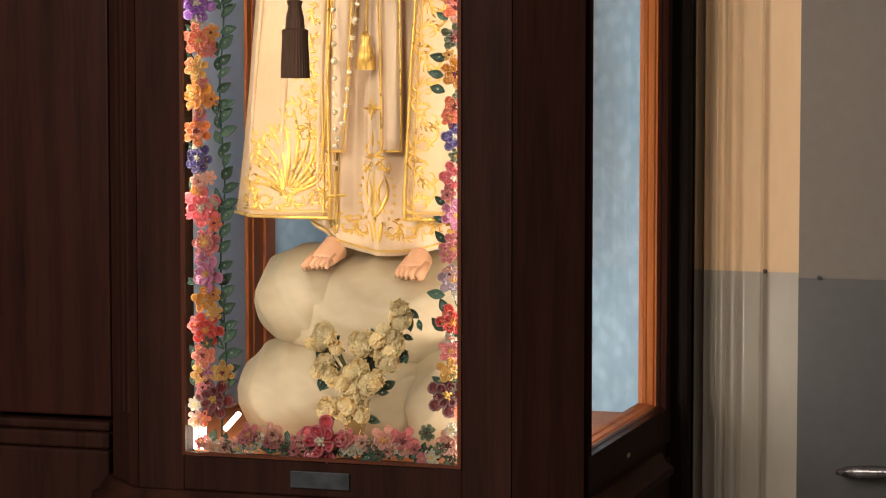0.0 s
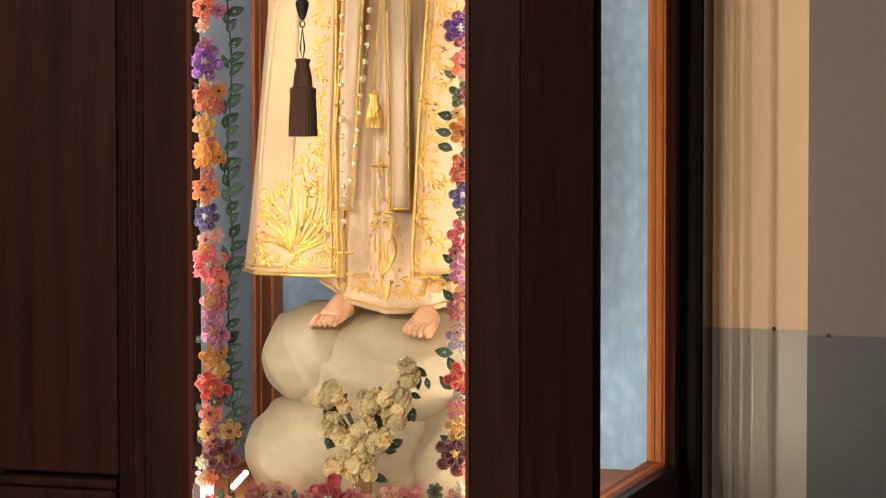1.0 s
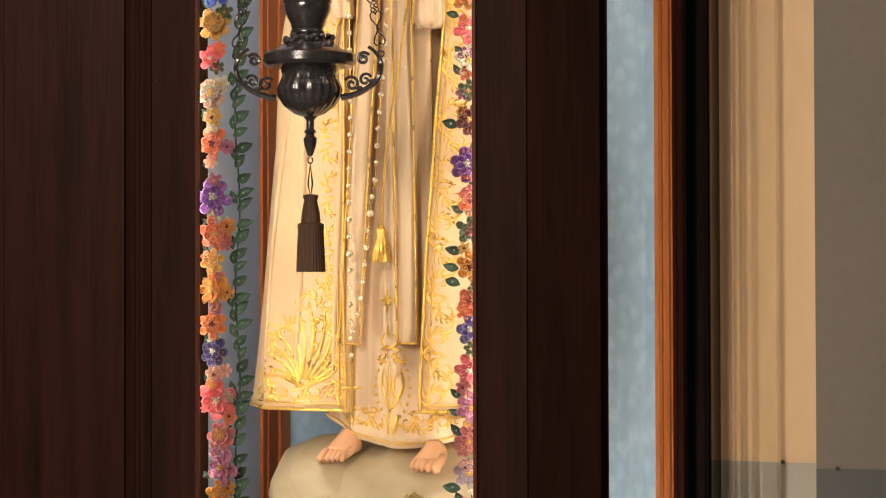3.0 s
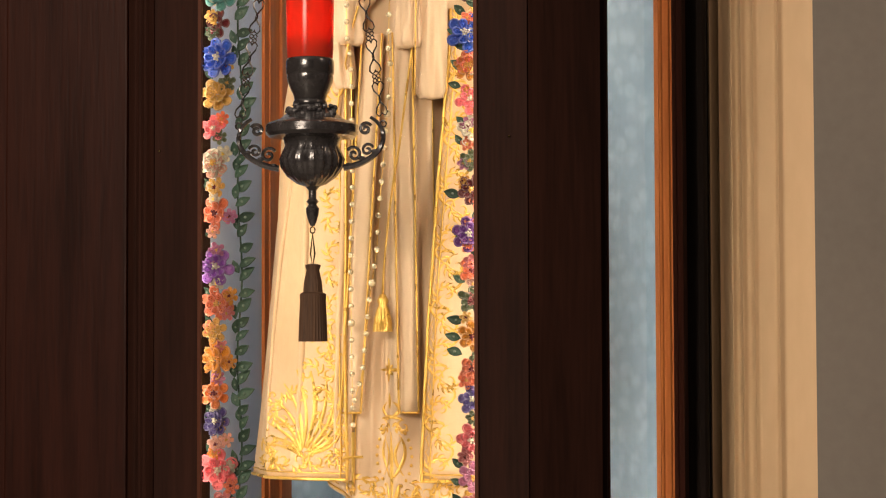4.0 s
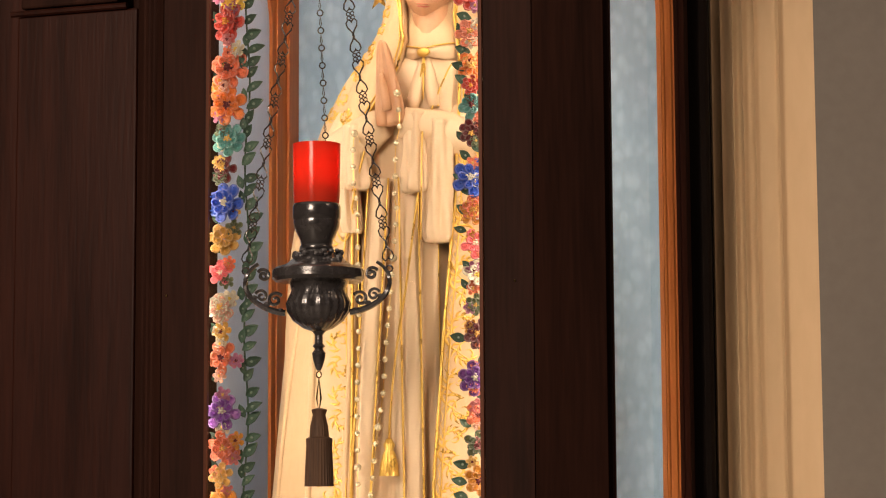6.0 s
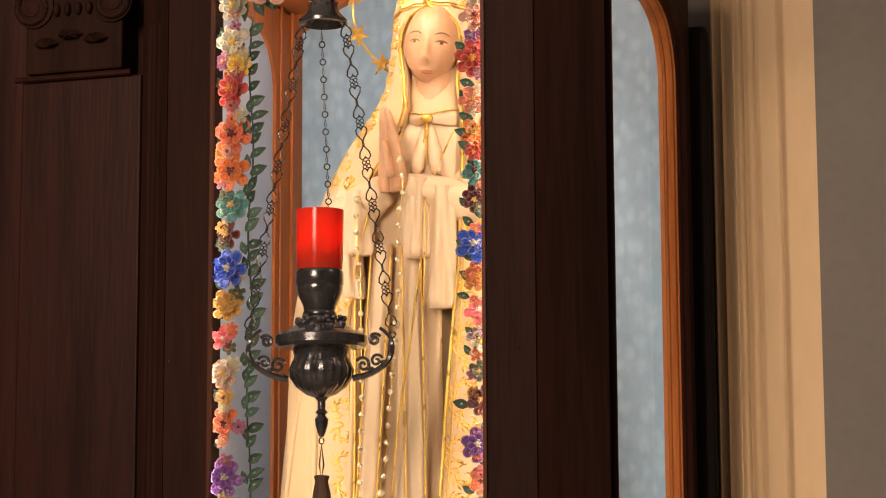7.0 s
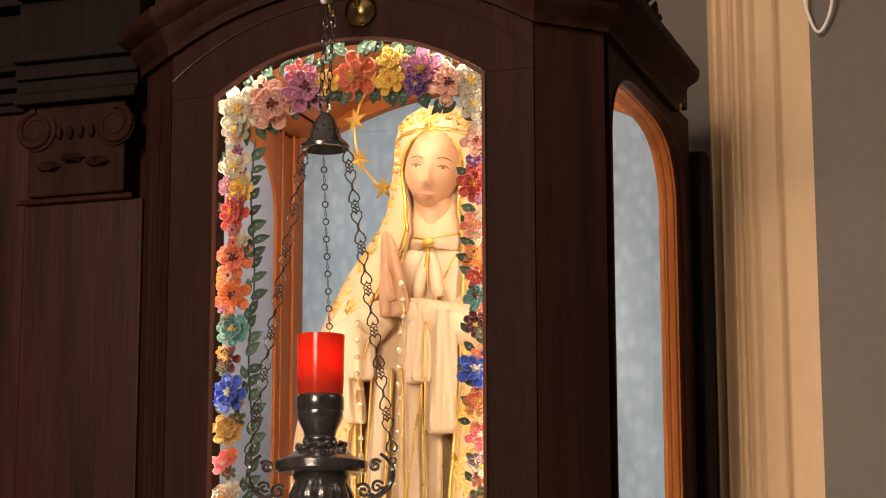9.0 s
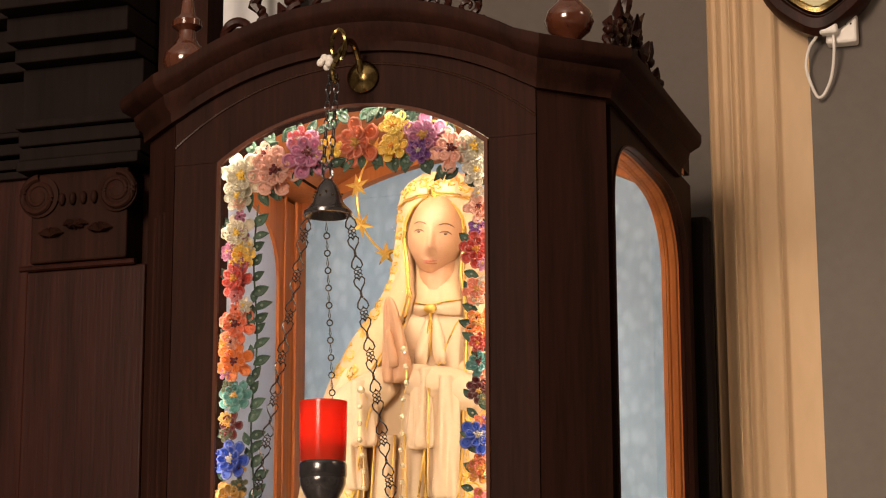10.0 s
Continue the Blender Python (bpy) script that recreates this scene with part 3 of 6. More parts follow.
part("tube_end", bm, glow("tube_glow", (1.0, 0.90, 0.72), 9), strip)

# ---- the statue ----
# the figure and what hangs on it are set back to the middle of the cabinet
STAND = Matrix.Translation((1.228, -3.215, 1.58)) @ Matrix.Scale(1.0273, 4) @ Matrix.Translation((-1.228, 3.215, -1.58))
SX, SY = 0.045, 0.265


HX, HY = 0.083, 0.232


def centre(z):
    """The statue's axis, which leans a little forward at the head."""
    u = min(1.0, max(0.0, (z - 2.12) / 0.27))
    u = u * u * (3 - 2 * u)
    return SX + (HX - SX) * u, SY + (HY - SY) * u


def lerp_rows(rows, z):
    zs = [r[0] for r in rows]
    return [float(np.interp(z, zs, [r[k] for r in rows])) for k in range(1, len(rows[0]))]


# z, half width, half depth, angle of the left and right front edges from straight ahead
MANTLE = [(1.370, 0.288, 0.150, 15, 11), (1.41, 0.284, 0.148, 15, 11), (1.63, 0.264, 0.142, 18, 14), (1.86, 0.240, 0.135, 20, 19), (2.00, 0.222, 0.130, 21, 23), (2.10, 0.205, 0.126, 21, 27),
          (2.21, 0.178, 0.118, 20, 30), (2.28, 0.150, 0.105, 10, 31), (2.335, 0.114, 0.085, 13, 32), (2.37, 0.097, 0.070, 24, 30), (2.41, 0.089, 0.062, 32, 34), (2.44, 0.085, 0.060, 36, 37), (2.468, 0.082, 0.060, 35, 36),
          (2.484, 0.080, 0.064, 29, 29), (2.496, 0.079, 0.067, 19, 19), (2.503, 0.078, 0.068, 3, 3), (2.528, 0.072, 0.064, 0, 0), (2.543, 0.060, 0.053, 0, 0), (2.556, 0.040, 0.038, 0, 0), (2.563, 0.012, 0.012, 0, 0)]
DRESS_ROWS = [(1.310, 0.158, 0.114), (1.34, 0.156, 0.116), (1.45, 0.148, 0.118), (1.70, 0.140, 0.116), (1.95, 0.132, 0.112), (2.10, 0.130, 0.110), (2.20, 0.125, 0.112), (2.28, 0.112, 0.100), (2.305, 0.085, 0.086), (2.325, 0.046, 0.050), (2.36, 0.036, 0.042)]


def mantle_point(ang, z, lift=0.0):
    """A point of the mantle; ang in degrees from straight ahead, negative towards the statue's right."""
    a, b, _, _ = lerp_rows(MANTLE, z)
    t = radians(ang)
    low = min(1.0, max(0.0, (2.34 - z) / 0.35))
    fold = low * (0.010 * math.sin(7.0 * t + 1.3 * math.sin(z * 5)) + 0.004 * math.sin(17 * t + z * 3)) + (1 - low) * 0.002 * math.sin(16 * t)
    k = 1 + fold / max(a, 0.05)
    cx, cy = centre(z)
    return Vector((cx + (a * k + lift) * math.sin(t), cy - (b * k + lift) * math.cos(t), z))


def dress_point(ang, z, lift=0.0):
    a, b = lerp_rows(DRESS_ROWS, z)
    t = radians(ang)
    low = min(1.0, max(0.0, (2.25 - z) / 0.3))
    fold = low * (0.0075 * math.cos(13 * t + 0.5 * math.sin(z * 4)) + 0.003 * math.cos(29 * t))
    cx, cy = centre(z)
    x = cx + (a + fold + lift) * math.sin(t)
    # the hem dips in the middle
    dip = max(0.0, 1 - (z - 1.31) / 0.16) * 0.036 * min(1.6, ((x - 0.065) / 0.13) ** 2)
    return Vector((x, cy - (b + fold + lift) * math.cos(t), z + dip))


def across(on, rows):
    """The same surface addressed by x instead of the angle."""
    def at(x, z, lift=0.0):
        a, cx = lerp_rows(rows, z)[0], centre(z)[0]
        return on(math.degrees(math.asin(max(-0.98, min(0.98, (x - cx) / a)))), z, lift)
    return at


on_mantle, on_dress = across(mantle_point, MANTLE), across(dress_point, DRESS_ROWS)


def build_statue():
    b = bmesh.new()
    marks = []

    def add(slot, make):
        n0 = len(b.faces)
        make()
        b.faces.ensure_lookup_table()
        for f in b.faces[n0:]:
            f.material_index = slot
            f.smooth = True

    def mantle():
        zs = [r[0] for r in MANTLE]
        levels = sorted(set(zs + list(np.linspace(1.37, 2.55, 48))))
        n = 96
        outer, inner = [], []
        for z in levels:
            _, _, l, r = lerp_rows(MANTLE, z)
            o, i = [], []
            for k in range(n + 1):
                ang = -l - (360 - l - r) * k / n
                o.append(b.verts.new(mantle_point(ang, z)))
                i.append(b.verts.new(mantle_point(ang, z, -0.012 if z < 2.56 else -0.004)))
            outer.append(o)
            inner.append(i)
        for rows_, flip in ((outer, 0), (inner, 1)):
            for r0, r1 in zip(rows_, rows_[1:]):
                for k in range(n):
                    q = (r0[k], r0[k + 1], r1[k + 1], r1[k])
                    nf = b.faces.new(q[::-1] if flip else q)
                    marks.extend([nf] if flip else [])
        for k in range(n):
            b.faces.new((outer[0][k + 1], outer[0][k], inner[0][k], inner[0][k + 1]))
        for j in range(len(levels) - 1):
            for e in (0, n):
                b.faces.new((outer[j][e], outer[j + 1][e], inner[j + 1][e], inner[j][e]))

    def dress():
        levels = list(np.linspace(1.310, 2.36, 48))
        n = 96
        rings = [[b.verts.new(dress_point(360 * k / n, z)) for k in range(n)] for z in levels]
        for r0, r1 in zip(rings, rings[1:]):
            for k in range(n):
                b.faces.new((r0[k], r0[(k + 1) % n], r1[(k + 1) % n], r1[k]))
        b.faces.new(rings[0][::-1])

    # face: an egg with soft features, turned a little and bowed
    FC = Matrix.Translation((0.083, 0.198, 2.440)) @ Matrix.Rotation(radians(7), 4, "Y") @ Matrix.Rotation(radians(9), 4, "Z") @ Matrix.Rotation(radians(4), 4, "X")

    def face_half(z):
        return 0.0485 * (1 - 0.34 * max(0.0, -z / 0.068) ** 1.9) if z < 0 else 0.0485

    def face_y(x, z):
        k = 1 - (x / face_half(z)) ** 2 * 0.96 - (z / (0.078 if z > 0 else 0.068)) ** 2 * 0.98
        y = -0.060 * max(0.0, k) ** 0.5
        nose = math.exp(-(x / 0.0062) ** 2) * (0.0085 * math.exp(-((z + 0.024) / 0.008) ** 2) + 0.0060 * math.exp(-((z + 0.008) / 0.014) ** 2))
        wing = 0.0018 * sum(math.exp(-((x - e * 0.007) / 0.004) ** 2 - ((z + 0.026) / 0.005) ** 2) for e in (-1, 1))
        eyes = -0.0052 * sum(math.exp(-((x - e * 0.0225) / 0.011) ** 2 - ((z - 0.004) / 0.007) ** 2) for e in (-1, 1))
        balls = 0.0030 * sum(math.exp(-((x - e * 0.0225) / 0.008) ** 2 - ((z - 0.002) / 0.0042) ** 2) for e in (-1, 1))
        mouth = 0.0036 * math.exp(-(x / 0.012) ** 2) * (math.exp(-((z + 0.0435) / 0.0028) ** 2) + 1.1 * math.exp(-((z + 0.0500) / 0.0030) ** 2))
        chin = 0.0045 * math.exp(-(x / 0.013) ** 2 - ((z + 0.061) / 0.008) ** 2)
        return y - nose - wing - eyes - balls - mouth - chin

    def on_face(x, z, lift=0.0):
        return FC @ Vector((x, face_y(x, z) - lift, z))

    def face():
        n, m = 72, 84
        rows_ = []
        for j in range(m + 1):
            th = math.pi * j / m
            z = (0.078 if th < math.pi / 2 else 0.068) * math.cos(th)
            w = face_half(z) * math.sin(th)
            rows_.append([b.verts.new(on_face(w * math.sin(-math.pi / 2 + math.pi * k / n), z)) for k in range(n + 1)])
        for r0, r1 in zip(rows_, rows_[1:]):
            for k in range(n):
                b.faces.new((r0[k], r0[k + 1], r1[k + 1], r1[k]))

    def under_veil():
        ball(b, (HX, HY + 0.008, 2.458), 0.070, 28, (1.0, 0.86, 1.12))

    def neck_cloth():
        lathe(b, [(0.098, -0.15), (0.086, -0.10), (0.070, -0.05), (0.064, 0.0), (0.060, 0.04)], (HX, HY + 0.020, 2.43), 40)

    def neck():
        lathe(b, [(0.052, -0.135), (0.043, -0.105), (0.0375, -0.07), (0.0365, 0)], (HX + 0.001, HY - 0.022, 2.425), 32)

    def brows():
        for e in (-1, 1):
            tube(b, [on_face(e * (0.011 + 0.024 * u), 0.0155 + 0.0040 * math.sin(math.pi * u), 0.0002) for u in np.linspace(0, 1, 9)], 0.0012, 5, taper=[0.5, 1, 1, 1, 1, 1, 0.9, 0.7, 0.3])
            tube(b, [on_face(e * (0.0135 + 0.019 * u), 0.0028 + 0.0034 * math.sin(math.pi * u), 0.0004) for u in np.linspace(0, 1, 9)], 0.0013, 5, taper=[0.4, 0.8, 1, 1.1, 1.1, 1.1, 1, 0.8, 0.4])
            tube(b, [on_face(e * (0.0205 + 0.005 * u), 0.0022, 0.0006) for u in np.linspace(0, 1, 4)], 0.0023, 6, taper=[0.5, 1, 1, 0.5])

    def lips():
        for z, r in ((-0.0448, 0.0012), (-0.0488, 0.0014)):
            tube(b, [on_face(0.0120 * u, z + 0.0016 * u * u, 0.0) for u in np.linspace(-1, 1, 11)], r, 6, taper=[0.2, 0.6, 0.9, 1, 1, 0.9, 1, 1, 0.9, 0.6, 0.2])

    def loft(rings):
        for r0, r1 in zip(rings, rings[1:]):
            for k in range(len(r0)):
                b.faces.new((r0[k], r0[(k + 1) % len(r0)], r1[(k + 1) % len(r0)], r1[k]))
        b.faces.new(rings[0][::-1])
        b.faces.new(rings[-1])

    def palms():
        # two flat pressed palms, the fingers shown as shallow ridges
        for base, tip, wdir in ((Vector((0.052, 0.114, 2.185)), Vector((0.031, 0.107, 2.324)), Vector((0.66, -0.75, 0))), (Vector((0.027, 0.126, 2.185)), Vector((0.024, 0.114, 2.327)), Vector((0.45, -0.89, 0)))):
            ax = (tip - base).normalized()
            wd = (wdir - ax * wdir.dot(ax)).normalized()
            nd = ax.cross(wd)
            rings = []
            for u in np.linspace(0, 1, 30):
                w = float(np.interp(u, (0, 0.2, 0.42, 0.65, 0.85, 0.95, 1), (0.019, 0.026, 0.0265, 0.0215, 0.0145, 0.009, 0.002)))
                h = float(np.interp(u, (0, 0.2, 0.42, 0.65, 0.85, 0.95, 1), (0.015, 0.0145, 0.0115, 0.0095, 0.0080, 0.0055, 0.0015)))
                ridge = 0.16 * min(1.0, max(0.0, (u - 0.42) / 0.12))
                ring = []
                for k in range(48):
                    a = 2 * math.pi * k / 48
                    c = math.cos(a)
                    f = 1 - ridge * (0.5 + 0.5 * math.cos(4 * math.pi * c))
                    ring.append(b.verts.new(base.lerp(tip, u) + wd * (w * c) + nd * (h * math.sin(a) * f)))
                rings.append(ring)
            loft(rings)
        tube(b, [Vector((0.044 - 0.012 * u, 0.092 + 0.002 * u, 2.205 + 0.062 * u)) for u in np.linspace(0, 1, 7)], 0.0080, 8, taper=[1, 1.1, 1.1, 1, 0.9, 0.75, 0.3])

    def hanging(x, w, y, d, top, low, seed, slant=0.0):
        """A sleeve end that hangs in soft folds and closes below with a rounded hem."""
        rings = []
        n = 72
        for u in np.linspace(0, 1, 30):
            ring = []
            close = 1 - max(0.0, (u - 0.90) / 0.10) ** 2 * 0.22
            for k in range(n):
                a = 2 * math.pi * k / n
                f = 1 + (0.15 * math.sin(5 * a + seed + 2.6 * u) + 0.07 * math.sin(9 * a + 2 * seed - 3 * u)) * (0.45 + 0.8 * u)
                sag = 0.012 * math.sin(math.pi * u) * math.cos(a - seed)
                ring.append(b.verts.new((x + slant * u + w * (0.80 + 0.20 * u) * f * close * math.cos(a), y + d * f * close * math.sin(a), top + (low - top) * u + sag)))
            rings.append(ring)
        loft(rings)

    def sleeves():
        for e, el, wr in ((-1, Vector((-0.066, 0.170, 2.150)), Vector((0.022, 0.130, 2.192))), (1, Vector((0.146, 0.165, 2.165)), Vector((0.058, 0.124, 2.190)))):
            sh = Vector((SX + e * 0.100 + 0.012, SY - 0.015, 2.262))
            pts = [sh.lerp(el, u) for u in np.linspace(0, 1, 7)] + [el.lerp(wr, u) for u in np.linspace(0.15, 1, 8)]
            tube(b, pts, 0.034, 20, taper=[1.0, 1.05, 1.08, 1.08, 1.05, 1.05, 1.08, 1.1, 1.08, 1.05, 1.0, 0.95, 0.88, 0.82, 0.74])
        hanging(0.083, 0.023, 0.128, 0.024, 2.205, 2.073, 0.6, -0.004)
        hanging(0.120, 0.026, 0.136, 0.026, 2.190, 1.990, 2.1, -0.004)
        hanging(-0.026, 0.026, 0.134, 0.022, 2.190, 2.082, 1.1)
        hanging(-0.045, 0.017, 0.142, 0.018, 2.170, 2.012, 2.6, 0.008)

    def drapery():
        # mantle folds that fall in loops from the arm, and long folds below
        for x0, x1, zt, zb, r in ((-0.080, -0.006, 2.190, 2.075, 0.0075), (-0.076, -0.020, 2.150, 2.008, 0.0075), (-0.092, -0.040, 2.120, 1.930, 0.0070)):
            pts = []
            for u in np.linspace(0, 1, 22):
                x = x0 + (x1 - x0) * u
                z = zt - (zt - zb) * math.sin(math.pi * min(1.0, 0.12 + 0.80 * u)) ** 0.8
                pts.append(Vector((x, on_mantle(x, z, 0.004).y if x < -0.03 else 0.124, z)))
            tube(b, pts, r, 10, taper=[0.4 + 0.6 * math.sin(math.pi * u) for u in np.linspace(0, 1, 22)])
        for x0, x1, zt, zb, r in ((-0.036, -0.060, 2.10, 1.40, 0.006), (-0.085, -0.125, 2.15, 1.42, 0.007), (-0.125, -0.185, 2.16, 1.40, 0.006)):
            pts = [on_mantle(x0 + (x1 - x0) * u, zt + (zb - zt) * u, -0.001) for u in np.linspace(0, 1, 30)]
            tube(b, pts, r, 10, taper=[0.25 + 0.75 * math.sin(math.pi * u) ** 0.6 for u in np.linspace(0.01, 0.99, 30)])

    def bands():
        # belt ends that hang in front of the dress
        for x0, x1, w, zt, zb in ((0.012, -0.024, 0.017, 2.10, 1.480), (0.064, 0.076, 0.0165, 2.10, 1.481)):
            n = 24
            rows_ = []
            for i in range(n + 1):
                u = i / n
                x, z = x0 + (x1 - x0) * u, zt + (zb - zt) * u
                y = 0.138 - 0.006 * u + 0.002 * math.sin(u * 9)
                rows_.append([b.verts.new((x + w * q, y + 0.004 * abs(q) + e, z)) for q, e in ((-1, 0), (-0.3, -0.005), (0.3, 0.001), (1, -0.003), (1, 0.006), (-1, 0.009))])
            for r0, r1 in zip(rows_, rows_[1:]):
                for k in range(6):
                    b.faces.new((r0[k], r0[(k + 1) % 6], r1[(k + 1) % 6], r1[k]))
            b.faces.new(rows_[-1])
        # flat collar bow and its two tails
        for e in (-1, 1):
            rings = []
            for u in np.linspace(0.02, 1, 12):
                w = 0.0065 + 0.0075 * min(1.0, 1.5 * u)
                c = Vector((0.090 + e * 0.047 * u, 0.148 + 0.030 * u * u, 2.307 + 0.006 * u))
                rings.append([b.verts.new(c + Vector((0, -0.006 * math.cos(a) * (1 + 0.25 * math.cos(3 * a)), w * math.sin(a)))) for a in np.linspace(0, 2 * math.pi, 17)[:-1]])
            loft(rings)
            tube(b, [Vector((0.090 + e * (0.003 + 0.016 * u), 0.150 - 0.010 * u, 2.300 - 0.085 * u)) for u in np.linspace(0, 1, 8)], 0.0105, 10, taper=[0.4, 0.7, 0.9, 1, 1.1, 1.15, 1.1, 0.9])

    def feet():
        for side, ankle, toe, turn in ((-1, Vector((-0.034, 0.168, 1.322)), Vector((-0.048, 0.139, 1.301)), -20), (1, Vector((0.114, 0.160, 1.305)), Vector((0.110, 0.131, 1.289)), 6)):
            fwd = (toe - ankle).normalized()
            sd = Vector((math.cos(radians(turn)), math.sin(radians(turn)), 0))
            up = sd.cross(fwd) * -1
            rings = []
            for u in np.linspace(0, 1, 12):
                w, h = 0.020 + 0.008 * u, 0.024 - 0.012 * u
                c = ankle.lerp(toe, u)
                rings.append([b.verts.new(c + sd * (w * math.cos(a)) + up * (h * math.sin(a))) for a in np.linspace(0, 2 * math.pi, 21)[:-1]])
            loft(rings)
            for k in range(5):
                r = (0.0080, 0.0066, 0.0062, 0.0058, 0.0052)[k]
                o = toe + sd * (-side * 0.80 * (-0.025 + (0, 0.0165, 0.029, 0.040, 0.050)[k]))
                tube(b, [o - fwd * 0.012 + up * 0.004, o + fwd * 0.006 + up * 0.003, o + fwd * (0.020 - 0.002 * k), o + fwd * (0.024 - 0.002 * k) - up * 0.004], r, 10, taper=[0.9, 1.0, 1.05, 0.5])

    def cloud():
        # rolling cloud: large lobes combed by curving grooves
        for x, y, z, rx, ry, rz, gx, gz, seed in ((0.035, 0.27, 1.205, 0.205, 0.165, 0.116, 0.075, 1.330, 0.0), (-0.080, 0.25, 1.230, 0.122, 0.130, 0.095, 0.06, 1.32, 1.3),
                                                  (-0.080, 0.25, 1.070, 0.150, 0.170, 0.105, 0.05, 1.18, 2.1), (0.06, 0.24, 1.055, 0.135, 0.165, 0.115, 0.16, 0.98, 0.7), (0.185, 0.22, 1.060, 0.115, 0.165, 0.115, 0.30, 0.98, 3.2)):
            n, m = 84, 60
            rings = []
            for j in range(m + 1):
                th = math.pi * j / m
                ring = []
                for k in range(n):
                    ph = 2 * math.pi * k / n
                    d = Vector((math.sin(th) * math.cos(ph), math.sin(th) * math.sin(ph), math.cos(th)))
                    q = Vector((x + rx * d.x, y + ry * d.y, z + rz * d.z))
                    dist = math.hypot(q.x - gx, q.z - gz) + 0.020 * noise.noise(q * 9 + Vector((seed, 0, 0)))
                    f = 1 + 0.040 * (1 - abs(math.sin(62 * dist + seed))) ** 1.3 + 0.05 * noise.noise(d * 1.8 + Vector((x * 9, y, z)))
                    p = Vector((x + rx * d.x * f, y + ry * d.y * f, z + rz * d.z * f))
                    p.z = max(p.z, 1.010)
                    ring.append(b.verts.new(p))
                rings.append(ring)
            for r0, r1 in zip(rings, rings[1:]):
                for k in range(n):
                    b.faces.new((r0[k], r0[(k + 1) % n], r1[(k + 1) % n], r1[k]))

    def edging():
        # gold borders of mantle, bands, dress and cuffs
        zs = np.linspace(1.372, 2.517, 90)
        for side in (0, 1):
            for inset, r in ((0.3, 0.0028), (3.2, 0.0014)):
                pts = []
                for z in zs:
                    _, _, l, rr = lerp_rows(MANTLE, z)
                    pts.append(mantle_point(-(l + inset) if side == 0 else rr + inset, z, 0.0022))
                tube(b, pts, r, 5)
        _, _, l, rr = lerp_rows(MANTLE, 1.372)
        for dz, r in ((0.0, 0.0030), (0.010, 0.0014)):
            tube(b, [mantle_point(a, 1.372 + dz, 0.0012) for a in np.linspace(-l, -118, 40)], r, 5)
            tube(b, [mantle_point(a, 1.372 + dz, 0.0012) for a in np.linspace(rr, 110, 40)], r, 5)
        for x0, x1, w, zb, zt in ((0.012, -0.024, 0.017, 1.480, 2.10), (0.064, 0.076, 0.0165, 1.481, 2.10)):
            for s in (-1, 1):
                tube(b, [Vector((x0 + (x1 - x0) * u + s * w, 0.137 - 0.006 * u + (0.004 if s > 0 else 0.002) - 0.004, zt + (zb - zt) * u)) for u in np.linspace(0, 1, 20)], 0.0019, 5)
            tube(b, [Vector((x1 + s * w, 0.131, zb)) for s in np.linspace(-1, 1, 6)], 0.0019, 5)
        # pleat lines of the dress
        for a in (-36, -25, 27, 36):
            tube(b, [dress_point(a, z, 0.0008) for z in np.linspace(1.33, 2.05, 30)], 0.0011, 4)
        # cord down the front, its tassel, the brooch, the collar lines and the thin necklace
        cord = [(0.087, 2.071), (0.076, 1.993), (0.065, 1.915), (0.055, 1.858), (0.047, 1.805), (0.041, 1.750), (0.037, 1.704), (0.036, 1.672)]
        tube(b, [Vector((float(np.interp(z, [q[1] for q in cord[::-1]], [q[0] for q in cord[::-1]])), 0.119, z)) for z in np.linspace(2.071, 1.672, 34)], 0.0020, 6)
        lathe(b, [(0.004, 0.06), (0.0085, 0.05), (0.006, 0.042), (0.009, 0.036), (0.0125, 0.02), (0.0145, 0.0)][::-1], (0.036, 0.118, 1.612), 36, 12, 0.14)
        ball(b, (0.090, 0.139, 2.307), 0.0095, 12, (1.25, 0.6, 0.85))
        for e in (-1, 1):
            tube(b, [Vector((0.090 + e * 0.047 * u, 0.142 + 0.030 * u * u, 2.3135 + 0.0125 * u)) for u in np.linspace(0.1, 1, 10)], 0.0016, 5)
            tube(b, [Vector((0.090 + e * (0.001 + 0.026 * u * u), 0.140 - 0.004 * u, 2.300 - 0.085 * u)) for u in np.linspace(0, 1, 10)], 0.0015, 5)
        tube(b, [Vector((0.090, 0.138, 2.300 - 0.072 * u)) for u in np.linspace(0, 1, 6)], 0.0013, 5)
        tube(b, [Vector((0.138 - 0.036 * u ** 0.8, 0.148 - 0.018 * u, 2.288 - 0.092 * u)) for u in np.linspace(0, 1, 16)], 0.0015, 5)
        # gold hems of the sleeves and of the looped folds
        tube(b, [Vector((0.098 - 0.003 * u, 0.108, 2.170 - 0.178 * u)) for u in np.linspace(0, 1, 12)], 0.0014, 5)
        for x0, x1, zt, zb in ((-0.080, -0.006, 2.182, 2.066), (-0.076, -0.020, 2.142, 1.999), (-0.092, -0.040, 2.112, 1.922), (-0.064, -0.012, 2.200, 2.110)):
            pts = []
            for u in np.linspace(0, 1, 22):
                x = x0 + (x1 - x0) * u
                z = zt - (zt - zb) * math.sin(math.pi * min(1.0, 0.12 + 0.80 * u)) ** 0.8
                pts.append(Vector((x, (on_mantle(x, z, 0.004).y if x < -0.03 else 0.124) - 0.006, z)))
            tube(b, pts, 0.0018, 5)

